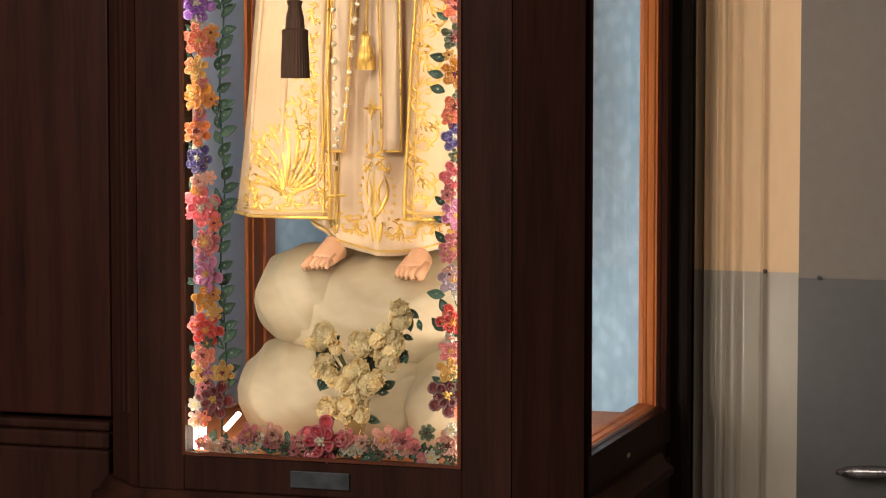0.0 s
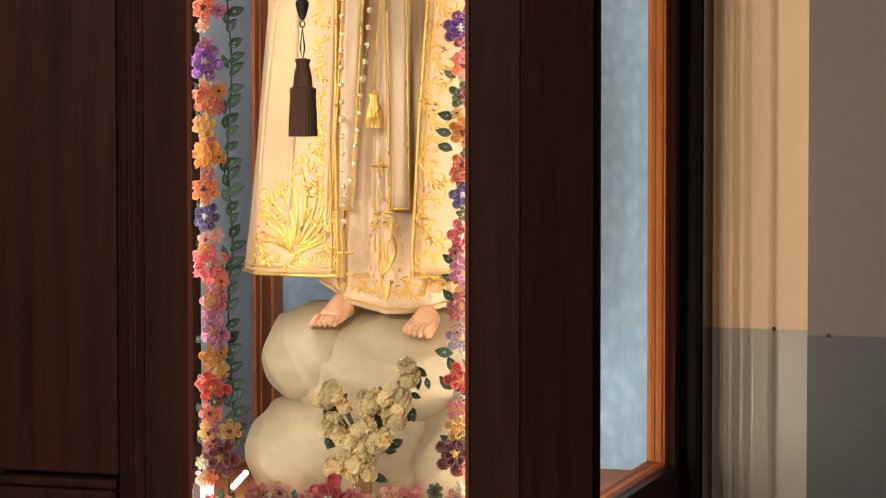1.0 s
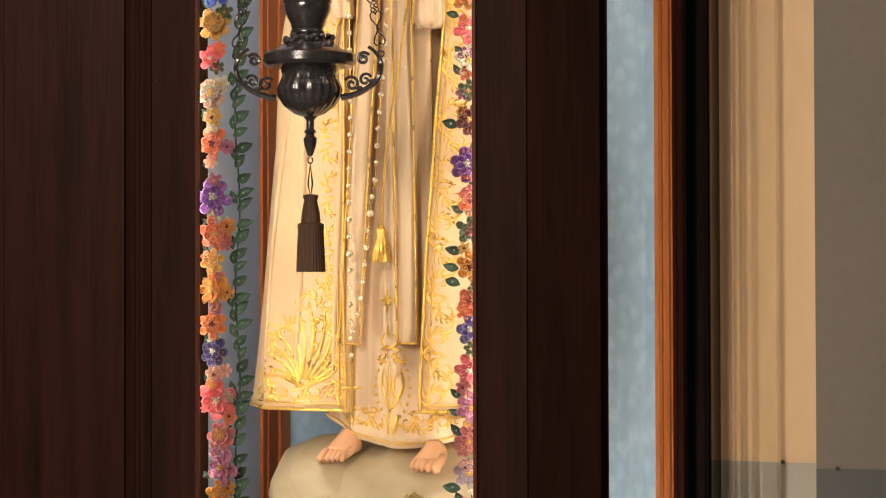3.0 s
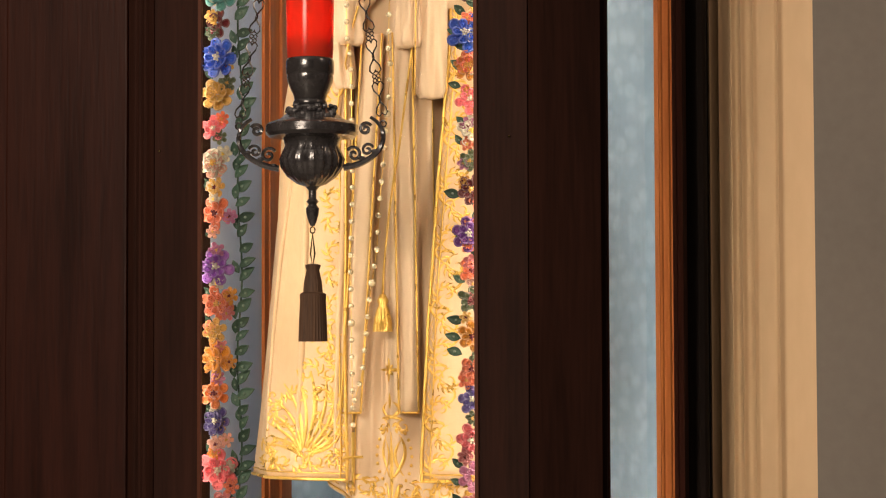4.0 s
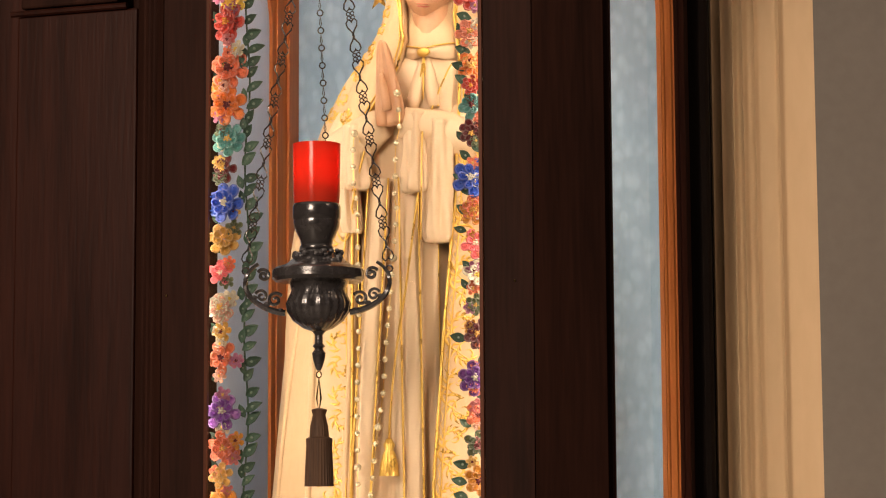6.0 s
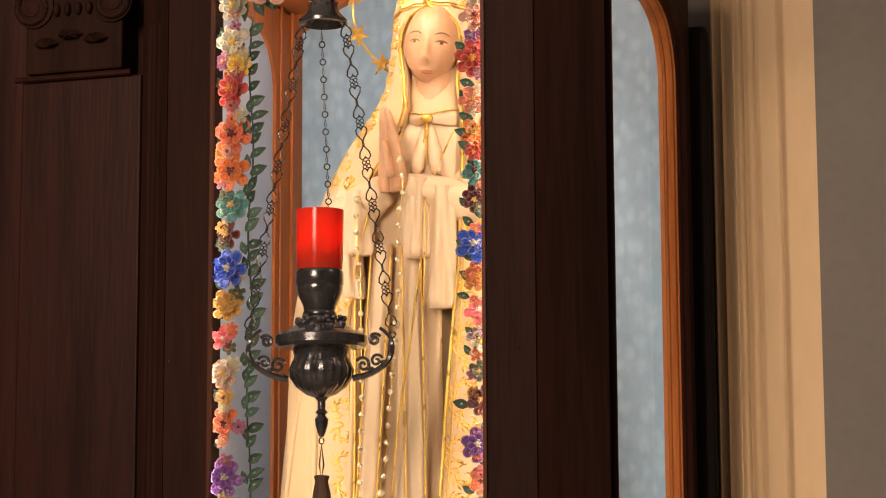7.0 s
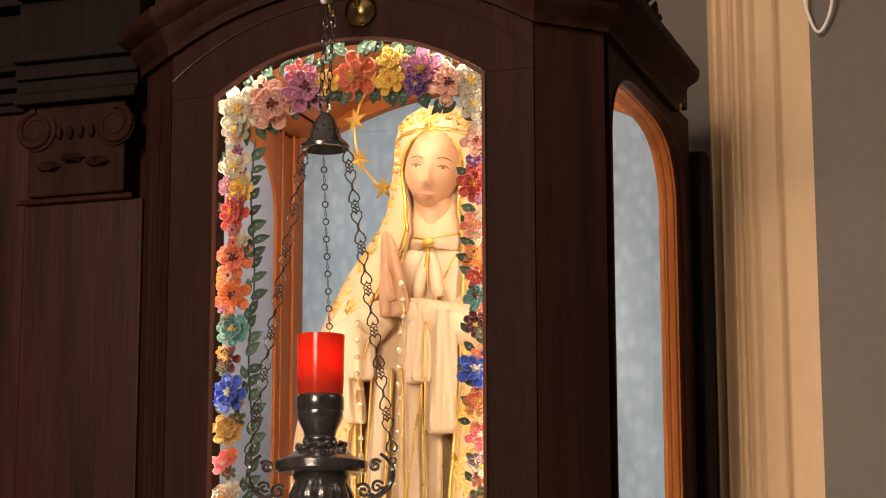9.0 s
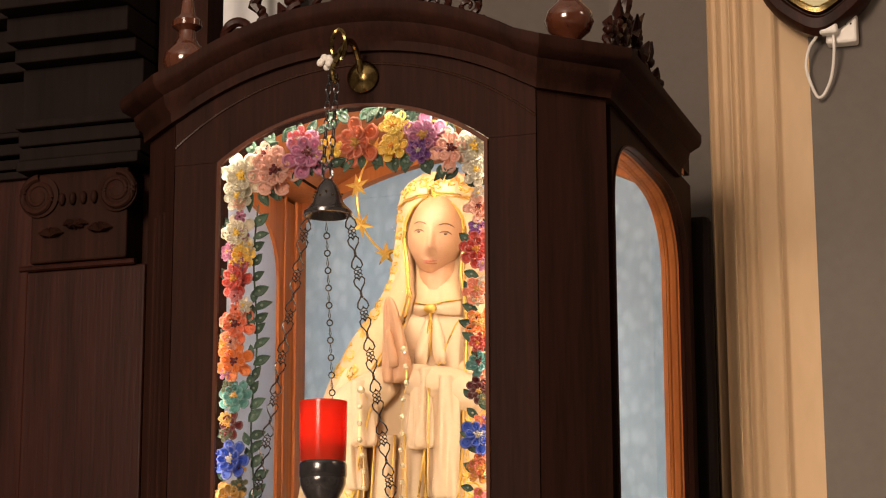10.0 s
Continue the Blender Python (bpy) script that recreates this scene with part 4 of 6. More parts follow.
    def stroke(on, pts, wide):
        """A gilded low-relief stroke along (x, z) points, broad in the middle and pointed at its ends."""
        n = len(pts) - 1
        rows_ = []
        for i, (x, z) in enumerate(pts):
            x0, z0 = pts[max(0, i - 1)]
            x1, z1 = pts[min(n, i + 1)]
            ln = math.hypot(x1 - x0, z1 - z0) or 1.0
            w = wide * (0.12 + 0.88 * math.sin(math.pi * min(1.0, 0.08 + i / n * 0.92)) ** 0.8)
            nx, nz = -(z1 - z0) / ln * w, (x1 - x0) / ln * w
            rows_.append([b.verts.new(on(x + nx * q, z + nz * q, lift)) for q, lift in ((-1, -0.0004), (-0.5, 0.0017), (0.3, 0.0022), (1, -0.0004))])
        for r0, r1 in zip(rows_, rows_[1:]):
            for k in range(3):
                b.faces.new((r0[k], r0[k + 1], r1[k + 1], r1[k]))

    def acanthus(on, x, z, size, turn, flip, leaves=7):
        """A curling stem with leaves that fan out along it."""
        def at(u, out=1.0, ahead=0.0):
            a = turn + flip * (2 * math.pi * 1.1 * u + ahead)
            q = size * (1 - 0.80 * u) * out
            return x + q * math.cos(a), z + q * math.sin(a)
        stroke(on, [at(u) for u in np.linspace(0, 1, 18)], 0.0021)
        for i in range(leaves):
            u = 0.04 + 0.62 * i / leaves
            stroke(on, [at(u, 1 + 0.62 * v, 0.55 * v * v) for v in (0, 0.3, 0.65, 1.0)], 0.0030 * (1 - 0.3 * u))
            if i % 2:
                stroke(on, [at(u, 1 - 0.42 * v, 0.5 * v) for v in (0, 0.4, 0.75, 1.0)], 0.0022)

    def embroidery():
        rnd = random.Random(4)
        # corner spray on the mantle: a fan of long leaves over rows of curls
        for i, a in enumerate(np.linspace(158, 34, 13)):
            t = radians(a)
            ln = 0.070 + 0.075 * math.sin(t) ** 3 + rnd.uniform(-0.012, 0.012)
            stroke(on_mantle, [(-0.112 + ln * u * math.cos(t) + 0.014 * math.sin(3 * u), 1.405 + ln * u * math.sin(t) * 0.95) for u in np.linspace(0.12, 1, 9)], 0.0042 if i % 2 else 0.0032)
        for z, xs_ in ((1.402, (-0.214, -0.182, -0.150, -0.118, -0.086, -0.058, -0.040)), (1.436, (-0.202, -0.170, -0.138, -0.080, -0.050)), (1.470, (-0.188, -0.150, -0.070, -0.048)), (1.506, (-0.166, -0.120, -0.080, -0.056)), (1.545, (-0.104, -0.070)), (1.585, (-0.082,))):
            for x in xs_:
                acanthus(on_mantle, x, z, rnd.uniform(0.015, 0.019), rnd.uniform(0, 6.28), rnd.choice((-1, 1)))
        # running scrolls up both borders
        for i, z in enumerate(np.arange(1.57, 2.20, 0.044)):
            l = lerp_rows(MANTLE, z)[2]
            a, cx = lerp_rows(MANTLE, z)[0], centre(z)[0]
            acanthus(on_mantle, cx - a * math.sin(radians(l)) - 0.022, z, 0.0150, 1.5 if i % 2 else 4.6, 1 if i % 2 else -1, 6)
        for i, z in enumerate(np.arange(1.395, 2.20, 0.046)):
            r = lerp_rows(MANTLE, z)[3]
            a, cx = lerp_rows(MANTLE, z)[0], centre(z)[0]
            e = cx + a * math.sin(radians(r))
            acanthus(on_mantle, e + 0.030 + (0.012 if i % 2 else 0), z, 0.0200, 1.5 if i % 2 else 4.6, 1 if i % 2 else -1, 8)
            stroke(on_mantle, [(e + 0.030 + 0.024 * math.sin(u * 3.1 + (3.14 if i % 2 else 0)), z + 0.046 * u) for u in np.linspace(0, 1, 8)], 0.0026)
            for h in (0, 1):
                tube(b, [on_mantle(e + 0.007 + 0.005 * math.sin(math.pi * u), z + 0.023 * (h + u), 0.001) for u in np.linspace(0, 1, 6)], 0.0008, 4)
        # shoulder sprays
        for x, z in ((-0.094, 2.225), (-0.070, 2.250), (-0.056, 2.215), (-0.036, 2.285), (-0.020, 2.315)):
            acanthus(on_mantle, x, z, 0.0150, rnd.uniform(0, 6.28), 1, 6)
        # bands over the brow of the veil and down its sides
        for dz, r in ((0.002, 0.0016), (0.0065, 0.0012)):
            tube(b, [mantle_point(a, 2.5045 + dz - 0.010 * (abs(a) / 60) ** 2, 0.0016) for a in np.linspace(-60, 60, 50)], r, 5)
        for i, x in enumerate(np.linspace(0.030, 0.136, 7)):
            acanthus(on_mantle, x, 2.532 - 3.0 * (x - HX) ** 2, 0.0095, 1.2 * i, 1 if i % 2 else -1, 5)
        for z in np.arange(2.33, 2.50, 0.030):
            acanthus(on_mantle, centre(z)[0] - lerp_rows(MANTLE, z)[0] * 0.80, z, 0.0085, 1.0, 1, 4)
        # foot of the dress: crown, oval of dots, letter-like emblem and side scrolls
        for e in (-1, 1):
            for k in range(9):
                t = 0.45 + 2.2 * k / 8
                q = on_dress(0.043 + e * 0.031 * math.sin(t), 1.408 + 0.052 * math.cos(t), 0.001)
                ball(b, q, 0.0030, 6, (1, 0.5, 1))
            stroke(on_dress, [(0.043 + e * (0.004 + 0.016 * math.sin(2.6 * u)), 1.375 + 0.070 * u) for u in np.linspace(0, 1, 10)], 0.0034)
            stroke(on_dress, [(0.043 + e * (0.018 - 0.012 * math.sin(3.0 * u)), 1.378 + 0.062 * u) for u in np.linspace(0, 1, 10)], 0.0024)
            stroke(on_dress, [(0.040 + e * (0.003 + 0.013 * math.sin(2.9 * u)), 1.472 + 0.026 * u) for u in np.linspace(0, 1, 8)], 0.0034)
            acanthus(on_dress, 0.043 + e * 0.018, 1.458, 0.0110, 1.5, e, 5)
            for k in range(4):
                acanthus(on_dress, 0.043 + e * (0.026 + 0.027 * k), 1.352 - 0.003 * k, 0.0150, 1.5 + k, e * (1 if k % 2 else -1), 7)
            stroke(on_dress, [(0.043 + e * (0.006 + 0.006 * u), 1.332 + 0.034 * u) for u in np.linspace(0, 1, 6)], 0.0040)
        stroke(on_dress, [(0.043, 1.335 + 0.115 * u) for u in np.linspace(0, 1, 12)], 0.0036)
        stroke(on_dress, [(0.022 + 0.036 * u, 1.471 + 0.003 * math.sin(math.pi * u)) for u in np.linspace(0, 1, 8)], 0.0034)
        stroke(on_dress, [(0.040, 1.488 + 0.024 * u) for u in np.linspace(0, 1, 6)], 0.0030)
        tube(b, [dress_point(a, 1.318, 0.001) for a in np.linspace(-70, 70, 50)], 0.0016, 5)
        # the star above it
        for i in range(8):
            t = math.pi * i / 4
            ln = 0.019 if i % 2 == 0 else 0.012
            stroke(on_dress, [(0.038 + ln * u * math.cos(t), 1.550 + ln * u * math.sin(t)) for u in (0, 0.25, 0.5, 0.75, 1.0)], 0.0030)

    add(0, mantle)
    # inner faces below the shoulders take the shade tan, those above stay cream
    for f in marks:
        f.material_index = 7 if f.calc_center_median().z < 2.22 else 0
    add(1, dress)
    add(2, face)
    add(2, neck)
    add(0, under_veil)
    add(0, neck_cloth)
    add(3, brows)
    add(4, lips)
    add(2, palms)
    add(1, sleeves)
    add(0, drapery)
    add(1, bands)
    add(2, feet)
    add(5, cloud)
    add(6, edging)
    add(6, embroidery)
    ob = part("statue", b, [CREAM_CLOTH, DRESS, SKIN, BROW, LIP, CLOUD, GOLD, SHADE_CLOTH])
    return tagged(ob, "painted cream and gold statue with praying pose on a cloud", "statue")


statue = build_statue()
statue.matrix_world = STAND

# halo of stars behind the head
halo = thing("star_halo", "gilded ring of pointed stars behind the statue's head", "halo")
halo.matrix_world = STAND
HC, HR = Vector((0.022, 0.32, 2.555)), 0.130
bm = bmesh.new()
tube(bm, [HC + Vector((HR * math.cos(t), 0, HR * math.sin(t))) for t in np.linspace(-0.98, math.pi + 0.98, 70)], 0.0022, 6)
part("ring", bm, GOLD, halo, smooth=True)
for i in range(10):
    t = -0.97 + (math.pi + 1.94) * i / 9
    c = HC + Vector((HR * math.cos(t), -0.004, HR * math.sin(t)))
    bm = bmesh.new()
    hub = [bm.verts.new(c + Vector((0, e, 0))) for e in (-0.006, 0.003)]
    rim = []
    for k in range(10):
        a, r = t + math.pi * k / 5, 0.024 if k % 2 == 0 else 0.0085
        rim.append(bm.verts.new(c + Vector((r * math.cos(a), 0, r * math.sin(a)))))
    for k in range(10):
        bm.faces.new((rim[k], rim[(k + 1) % 10], hub[0]))
        bm.faces.new((rim[(k + 1) % 10], rim[k], hub[1]))
    part("star", bm, GOLD, halo)
bm = bmesh.new()
tube(bm, [HC + Vector((0.045, 0, -HR * 0.94)), HC + Vector((0.045, 0.01, -0.38))], 0.004, 6)
part("stem", bm, GOLD, halo)

# long bead strings over the hands
rosary = thing("bead_string", "long string of clear and gold beads hung over the hands", "rosary")
rosary.matrix_world = STAND


def bead_run(pts, every, r, big):
    pts = [Vector(p) for p in pts]
    b = bmesh.new()
    tube(b, pts, 0.0007, 4)
    part("chain", b, GOLD, rosary)
    dist, k, nxt = 0.0, 0, 0.0
    for p, q in zip(pts, pts[1:]):
        ln = (q - p).length
        while nxt <= dist + ln:
            c = p.lerp(q, (nxt - dist) / ln)
            b = bmesh.new()
            ball(b, c, r * (1.35 if k % big == 0 else 1.0), 10)
            part("bead", b, PEARL, rosary, smooth=True)
            k += 1
            nxt += every
        dist += ln


RIGHT_RUN = [(0.060, 2.232), (0.066, 2.182), (0.057, 2.146), (0.056, 2.076), (0.045, 1.933), (0.034, 1.818), (0.029, 1.741), (0.016, 1.661), (0.011, 1.607), (0.003, 1.538), (-0.011, 1.497)]
LEFT_RUN = [(-0.014, 2.170), (-0.017, 2.146), (-0.015, 2.057), (-0.012, 1.852), (-0.016, 1.725), (-0.014, 1.561), (-0.012, 1.452)]
for run in (RIGHT_RUN, LEFT_RUN):
    run_z, run_x = [q[1] for q in run[::-1]], [q[0] for q in run[::-1]]
    bead_run([(float(np.interp(z, run_z, run_x)), (0.093 if z > 2.06 else 0.109), z) for z in np.linspace(run[0][1], run[-1][1], 40)], 0.0275, 0.0047, 10)
bm = bmesh.new()
tube(bm, [(-0.012, 0.109, 1.45), (-0.012, 0.109, 1.366)], 0.0026, 6)
tube(bm, [(-0.029, 0.109, 1.408), (0.005, 0.109, 1.410)], 0.0024, 6)
part("cross", bm, GOLD, rosary, "small gold cross")

# ---- beaded flower garland round the front pane ----
GARLAND_LEFT_LOW = [(-0.219, 1.046, 0.015, 'blush'), (-0.187, 1.083, 0.029, 'maroon'), (-0.210, 1.121, 0.017, 'gold'), (-0.173, 1.125, 0.017, 'gold'), (-0.207, 1.152, 0.018, 'salmon'), (-0.201, 1.195, 0.025, 'red'), (-0.203, 1.242, 0.019, 'amber'), (-0.196, 1.285, 0.026, 'mauve'), (-0.201, 1.334, 0.021, 'rose'), (-0.209, 1.392, 0.029, 'pink'), (-0.211, 1.432, 0.014, 'blush'), (-0.213, 1.469, 0.021, 'indigo'), (-0.214, 1.513, 0.021, 'orange'), (-0.215, 1.568, 0.028, 'amber'), (-0.214, 1.614, 0.018, 'gold'), (-0.210, 1.659, 0.024, 'coral'), (-0.212, 1.716, 0.026, 'purple'), (-0.213, 1.803, 0.024, 'coral'), (-0.214, 1.845, 0.015, 'gold'), (-0.215, 1.884, 0.022, 'blush'), (-0.217, 1.941, 0.018, 'pink')]
GARLAND_LEFT_HIGH = [(-0.216, 1.883, 0.021, 'white'), (-0.211, 1.996, 0.024, 'gold'), (-0.208, 2.055, 0.028, 'blue'), (-0.212, 2.112, 0.021, 'maroon'), (-0.205, 2.159, 0.025, 'teal'), (-0.207, 2.216, 0.028, 'orange'), (-0.204, 2.276, 0.029, 'coral'), (-0.222, 2.249, 0.015, 'amber'), (-0.212, 2.282, 0.019, 'coral'), (-0.191, 2.307, 0.014, 'white'), (-0.207, 2.354, 0.028, 'red'), (-0.197, 2.394, 0.021, 'yellow'), (-0.204, 2.431, 0.028, 'white'), (-0.222, 2.401, 0.014, 'mauve')]
GARLAND_TOP_ARCH = [(-0.199, 2.529, 0.031, 'white'), (-0.206, 2.495, 0.021, 'white'), (-0.140, 2.531, 0.034, 'blush'), (-0.159, 2.562, 0.021, 'blush'), (-0.081, 2.555, 0.034, 'mauve'), (-0.096, 2.583, 0.017, 'pink'), (-0.046, 2.562, 0.019, 'yellow'), (0.005, 2.569, 0.033, 'coral'), (0.069, 2.590, 0.022, 'yellow'), (0.066, 2.556, 0.021, 'yellow'), (0.122, 2.570, 0.031, 'mauve'), (0.113, 2.545, 0.017, 'purple'), (0.169, 2.543, 0.031, 'blush'), (0.209, 2.543, 0.029, 'white'), (0.211, 2.503, 0.021, 'white'), (0.214, 2.442, 0.021, 'blush')]
GARLAND_RIGHT_HIGH = [(0.211, 2.373, 0.026, 'red'), (0.208, 2.411, 0.014, 'purple'), (0.210, 2.307, 0.022, 'salmon'), (0.214, 2.254, 0.022, 'orange'), (0.212, 2.222, 0.014, 'red'), (0.214, 2.191, 0.023, 'teal'), (0.212, 2.147, 0.019, 'maroon'), (0.211, 2.075, 0.027, 'blue'), (0.213, 2.024, 0.021, 'amber'), (0.218, 2.026, 0.019, 'coral'), (0.218, 1.971, 0.021, 'pink'), (0.221, 1.922, 0.022, 'white'), (0.217, 1.876, 0.015, 'olive'), (0.221, 1.830, 0.021, 'maroon'), (0.216, 1.761, 0.024, 'purple'), (0.220, 1.705, 0.019, 'coral'), (0.216, 1.659, 0.019, 'olive')]
GARLAND_RIGHT_LOW = [(0.221, 1.603, 0.021, 'amber'), (0.221, 1.551, 0.021, 'coral'), (0.221, 1.505, 0.021, 'indigo'), (0.220, 1.443, 0.023, 'pink'), (0.220, 1.386, 0.021, 'mauve'), (0.217, 1.334, 0.021, 'rose'), (0.215, 1.284, 0.021, 'lilac'), (0.216, 1.220, 0.025, 'red'), (0.213, 1.174, 0.019, 'rose'), (0.211, 1.143, 0.019, 'gold'), (0.206, 1.103, 0.029, 'maroon'), (0.209, 1.025, 0.022, 'blush')]
GARLAND_BOTTOM = [(-0.126, 1.029, 0.017, 'rose'), (-0.085, 1.031, 0.017, 'blush'), (-0.043, 1.018, 0.015, 'rose'), (0.000, 1.022, 0.036, 'crimson'), (0.040, 1.028, 0.015, 'rose'), (0.103, 1.029, 0.021, 'blush'), (0.133, 1.029, 0.021, 'rose'), (0.067, 1.023, 0.012, 'blush'), (-0.145, 1.004, 0.014, 'white'), (-0.170, 1.005, 0.014, 'blush'), (0.172, 1.043, 0.012, 'olive')]

garland = thing("flower_garland", "beaded many-coloured flower garland round the cabinet's front pane", "garland")
GY = 0.014
_flowers = {}


def flower_mesh(kind, petals):
    """A beaded flower of radius 1: looped petals in two rows round a knot of beads; faces -y."""
    rnd = random.Random(sum(map(ord, kind)) + petals)
    me = bmesh.new()
    for row, (cnt, reach, wide, tilt) in enumerate(((petals, 1.0, 0.36, 0.10), (petals, 0.62, 0.26, 0.30))):
        for k in range(cnt):
            a = 2 * math.pi * (k + 0.5 * row) / cnt + rnd.uniform(-0.1, 0.1)
            ca, sa = math.cos(a), math.sin(a)
            loop = []
            for i in range(12):
                t = 2 * math.pi * i / 12
                u, w = 0.55 + 0.45 * math.cos(t), wide * math.sin(t) * (0.65 + 0.35 * math.cos(t))
                ln = reach * (0.12 + 0.88 * u)
                loop.append(Vector((ln * ca - w * sa, -0.12 * row - tilt * u * u * 0.9 + 0.06, ln * sa + w * ca)))
            tube(me, loop, 0.058, 5, closed=True)
            me.faces.ensure_lookup_table()
            for q in me.faces[-60:]:
                q.material_index = 1
            mid = sum(loop, Vector()) / 12
            vs = [me.verts.new(mid + (p - mid) * 0.93 + Vector((0, 0.02, 0))) for p in loop]
            c = me.verts.new(mid + Vector((0, 0.07, 0)))
            for i in range(12):
                me.faces.new((vs[i], vs[(i + 1) % 12], c))
            for q in (0.35, 0.6, 0.85):
                ball(me, Vector((reach * q * ca, -0.10 - 0.12 * row - tilt * q * q, reach * q * sa)), 0.055, 6)
    bmesh.ops.recalc_face_normals(me, faces=me.faces[:])
    data = bpy.data.meshes.new("flower_" + kind)
    me.to_mesh(data)
    me.free()
    data.materials.append(BEADS[kind])
    data.materials.append(RIMS[kind])
    data.shade_smooth()
    return data


def knot_mesh(kind):
    me = bmesh.new()
    for i in range(9):
        a, r = i * 2.4, 0.02 + 0.024 * i
        ball(me, Vector((r * math.cos(a), -0.30 + 0.25 * r, r * math.sin(a))), 0.075, 6)
    data = bpy.data.meshes.new("knot_" + kind)
    me.to_mesh(data)
    me.free()
    data.materials.append(BEADS[kind])
    data.shade_smooth()
    return data


KNOTS = {"maroon": "gold", "red": "amber", "blue": "white", "purple": "white", "white": "yellow", "yellow": "amber", "crimson": "white", "pink": "white", "indigo": "white"}
rnd = random.Random(12)
# small blossoms that fill the runs between the large ones
FILL = []
for x0, x1, step in ((-0.224, -0.186, 0.026), (0.206, 0.229, 0.030)):
    z = 1.05
    while z < 2.50:
        FILL.append((rnd.uniform(x0, x1), z, rnd.uniform(0.009, 0.013), rnd.choice(("blush", "gold", "amber", "rose", "white", "coral", "olive", "mauve"))))
        z += step * rnd.uniform(0.8, 1.2)
for x in np.linspace(-0.21, 0.21, 30):
    FILL.append((x, 1.002 + rnd.uniform(0, 0.018), rnd.uniform(0.009, 0.013), rnd.choice(("blush", "rose", "white", "olive"))))
for x, z, r, kind in [(x, z, 1.10 * r, k) for x, z, r, k in GARLAND_TOP_ARCH] + FILL + GARLAND_LEFT_LOW + GARLAND_LEFT_HIGH + GARLAND_RIGHT_HIGH + GARLAND_RIGHT_LOW + GARLAND_BOTTOM:
    petals = rnd.choice((5, 6, 6, 7))
    key = (kind, petals)
    if key not in _flowers:
        _flowers[key] = flower_mesh(kind, petals)
    kk = KNOTS.get(kind, "maroon" if rnd.random() < 0.5 else "gold")
    if ("knot", kk) not in _flowers:
        _flowers[("knot", kk)] = knot_mesh(kk)
    f = new("flower", _flowers[key])
    f.parent = garland
    f.matrix_basis = Matrix.Translation((x, GY + rnd.uniform(0, 0.006), z)) @ Matrix.Rotation(rnd.uniform(0, 6.28), 4, "Y") @ pose(0, 0, 0, rnd.uniform(-14, 14), 0, rnd.uniform(-14, 14)) @ Matrix.Scale(r * 1.16, 4)
    c = new("flower_centre", _flowers[("knot", kk)])
    c.parent = f

# leaves: a looped outline, a dark blade and one bead
lm_ = bmesh.new()
edge = [Vector((0.30 * math.sin(math.pi * u) * (1 - 0.35 * u) * s, -0.10 * math.sin(math.pi * u), u)) for s, us in ((1, np.linspace(0, 1, 8)), (-1, np.linspace(0.88, 0.12, 7))) for u in us]
tube(lm_, edge, 0.050, 5, closed=True)
mid = lm_.verts.new((0, 0.03, 0.5))
vs = [lm_.verts.new(p * 1.0) for p in edge]
for i in range(len(vs)):
    lm_.faces.new((vs[i], vs[(i + 1) % len(vs)], mid))
ball(lm_, Vector((0, -0.08, 0.45)), 0.085, 6)
lm_.faces.ensure_lookup_table()
for q in lm_.faces[-24:]:
    q.material_index = 1
bmesh.ops.recalc_face_normals(lm_, faces=lm_.faces[:])
leaf_data = bpy.data.meshes.new("leaf")
lm_.to_mesh(leaf_data)
lm_.free()
leaf_data.materials.append(GREEN)
leaf_data.materials.append(BEAD_GREEN)
leaf_data.shade_smooth()


def leaf(x, z, size, turn):
    ob = new("leaf", leaf_data)
    ob.parent = garland
    ob.matrix_basis = Matrix.Translation((x, GY + 0.008 + rnd.uniform(0, 0.006), z)) @ Matrix.Rotation(radians(turn), 4, "Y") @ pose(0, 0, 0, rnd.uniform(-18, 18), 0, rnd.uniform(-25, 25)) @ Matrix.Scale(size * 1.05, 4)


z = 1.10
while z < 2.45:
    x = -0.178 + 0.004 * math.sin(z * 23)
    leaf(x, z, rnd.uniform(0.024, 0.030), 52 + rnd.uniform(-16, 22))
    if rnd.random() < 0.55:
        leaf(x - 0.002, z + 0.012, rnd.uniform(0.018, 0.024), rnd.uniform(-30, 25))
    if rnd.random() < 0.45:
        leaf(-0.222, z, rnd.uniform(0.018, 0.026), rnd.uniform(-70, -20))
    z += rnd.uniform(0.020, 0.027)
z = 1.06
while z < 2.50:
    if rnd.random() < 0.62:
        leaf(0.203 + rnd.uniform(-0.006, 0.006), z, rnd.uniform(0.018, 0.027), rnd.uniform(-85, -25))
    leaf(0.222, z + 0.01, rnd.uniform(0.018, 0.025), rnd.uniform(-30, 60))
    z += rnd.uniform(0.024, 0.034)
for x in np.linspace(-0.19, 0.20, 27):
    leaf(x, arc_z(x, 0.235, 2.549, 0.079) - rnd.uniform(0.012, 0.035), rnd.uniform(0.024, 0.034), rnd.uniform(-60, 60))
    leaf(x + 0.006, arc_z(x, 0.235, 2.549, 0.079) - rnd.uniform(0.075, 0.085), rnd.uniform(0.022, 0.032), rnd.uniform(110, 250))
for x in np.linspace(-0.205, 0.205, 52):
    leaf(x, 0.998 + rnd.uniform(-0.004, 0.012), rnd.uniform(0.018, 0.026), rnd.uniform(-85, 85))
bm = bmesh.new()
tube(bm, [(-0.176 + 0.004 * math.sin(z * 23), GY + 0.014, z) for z in np.linspace(1.02, 2.48, 80)], 0.0016, 5)
part("wire", bm, GREEN, garland)

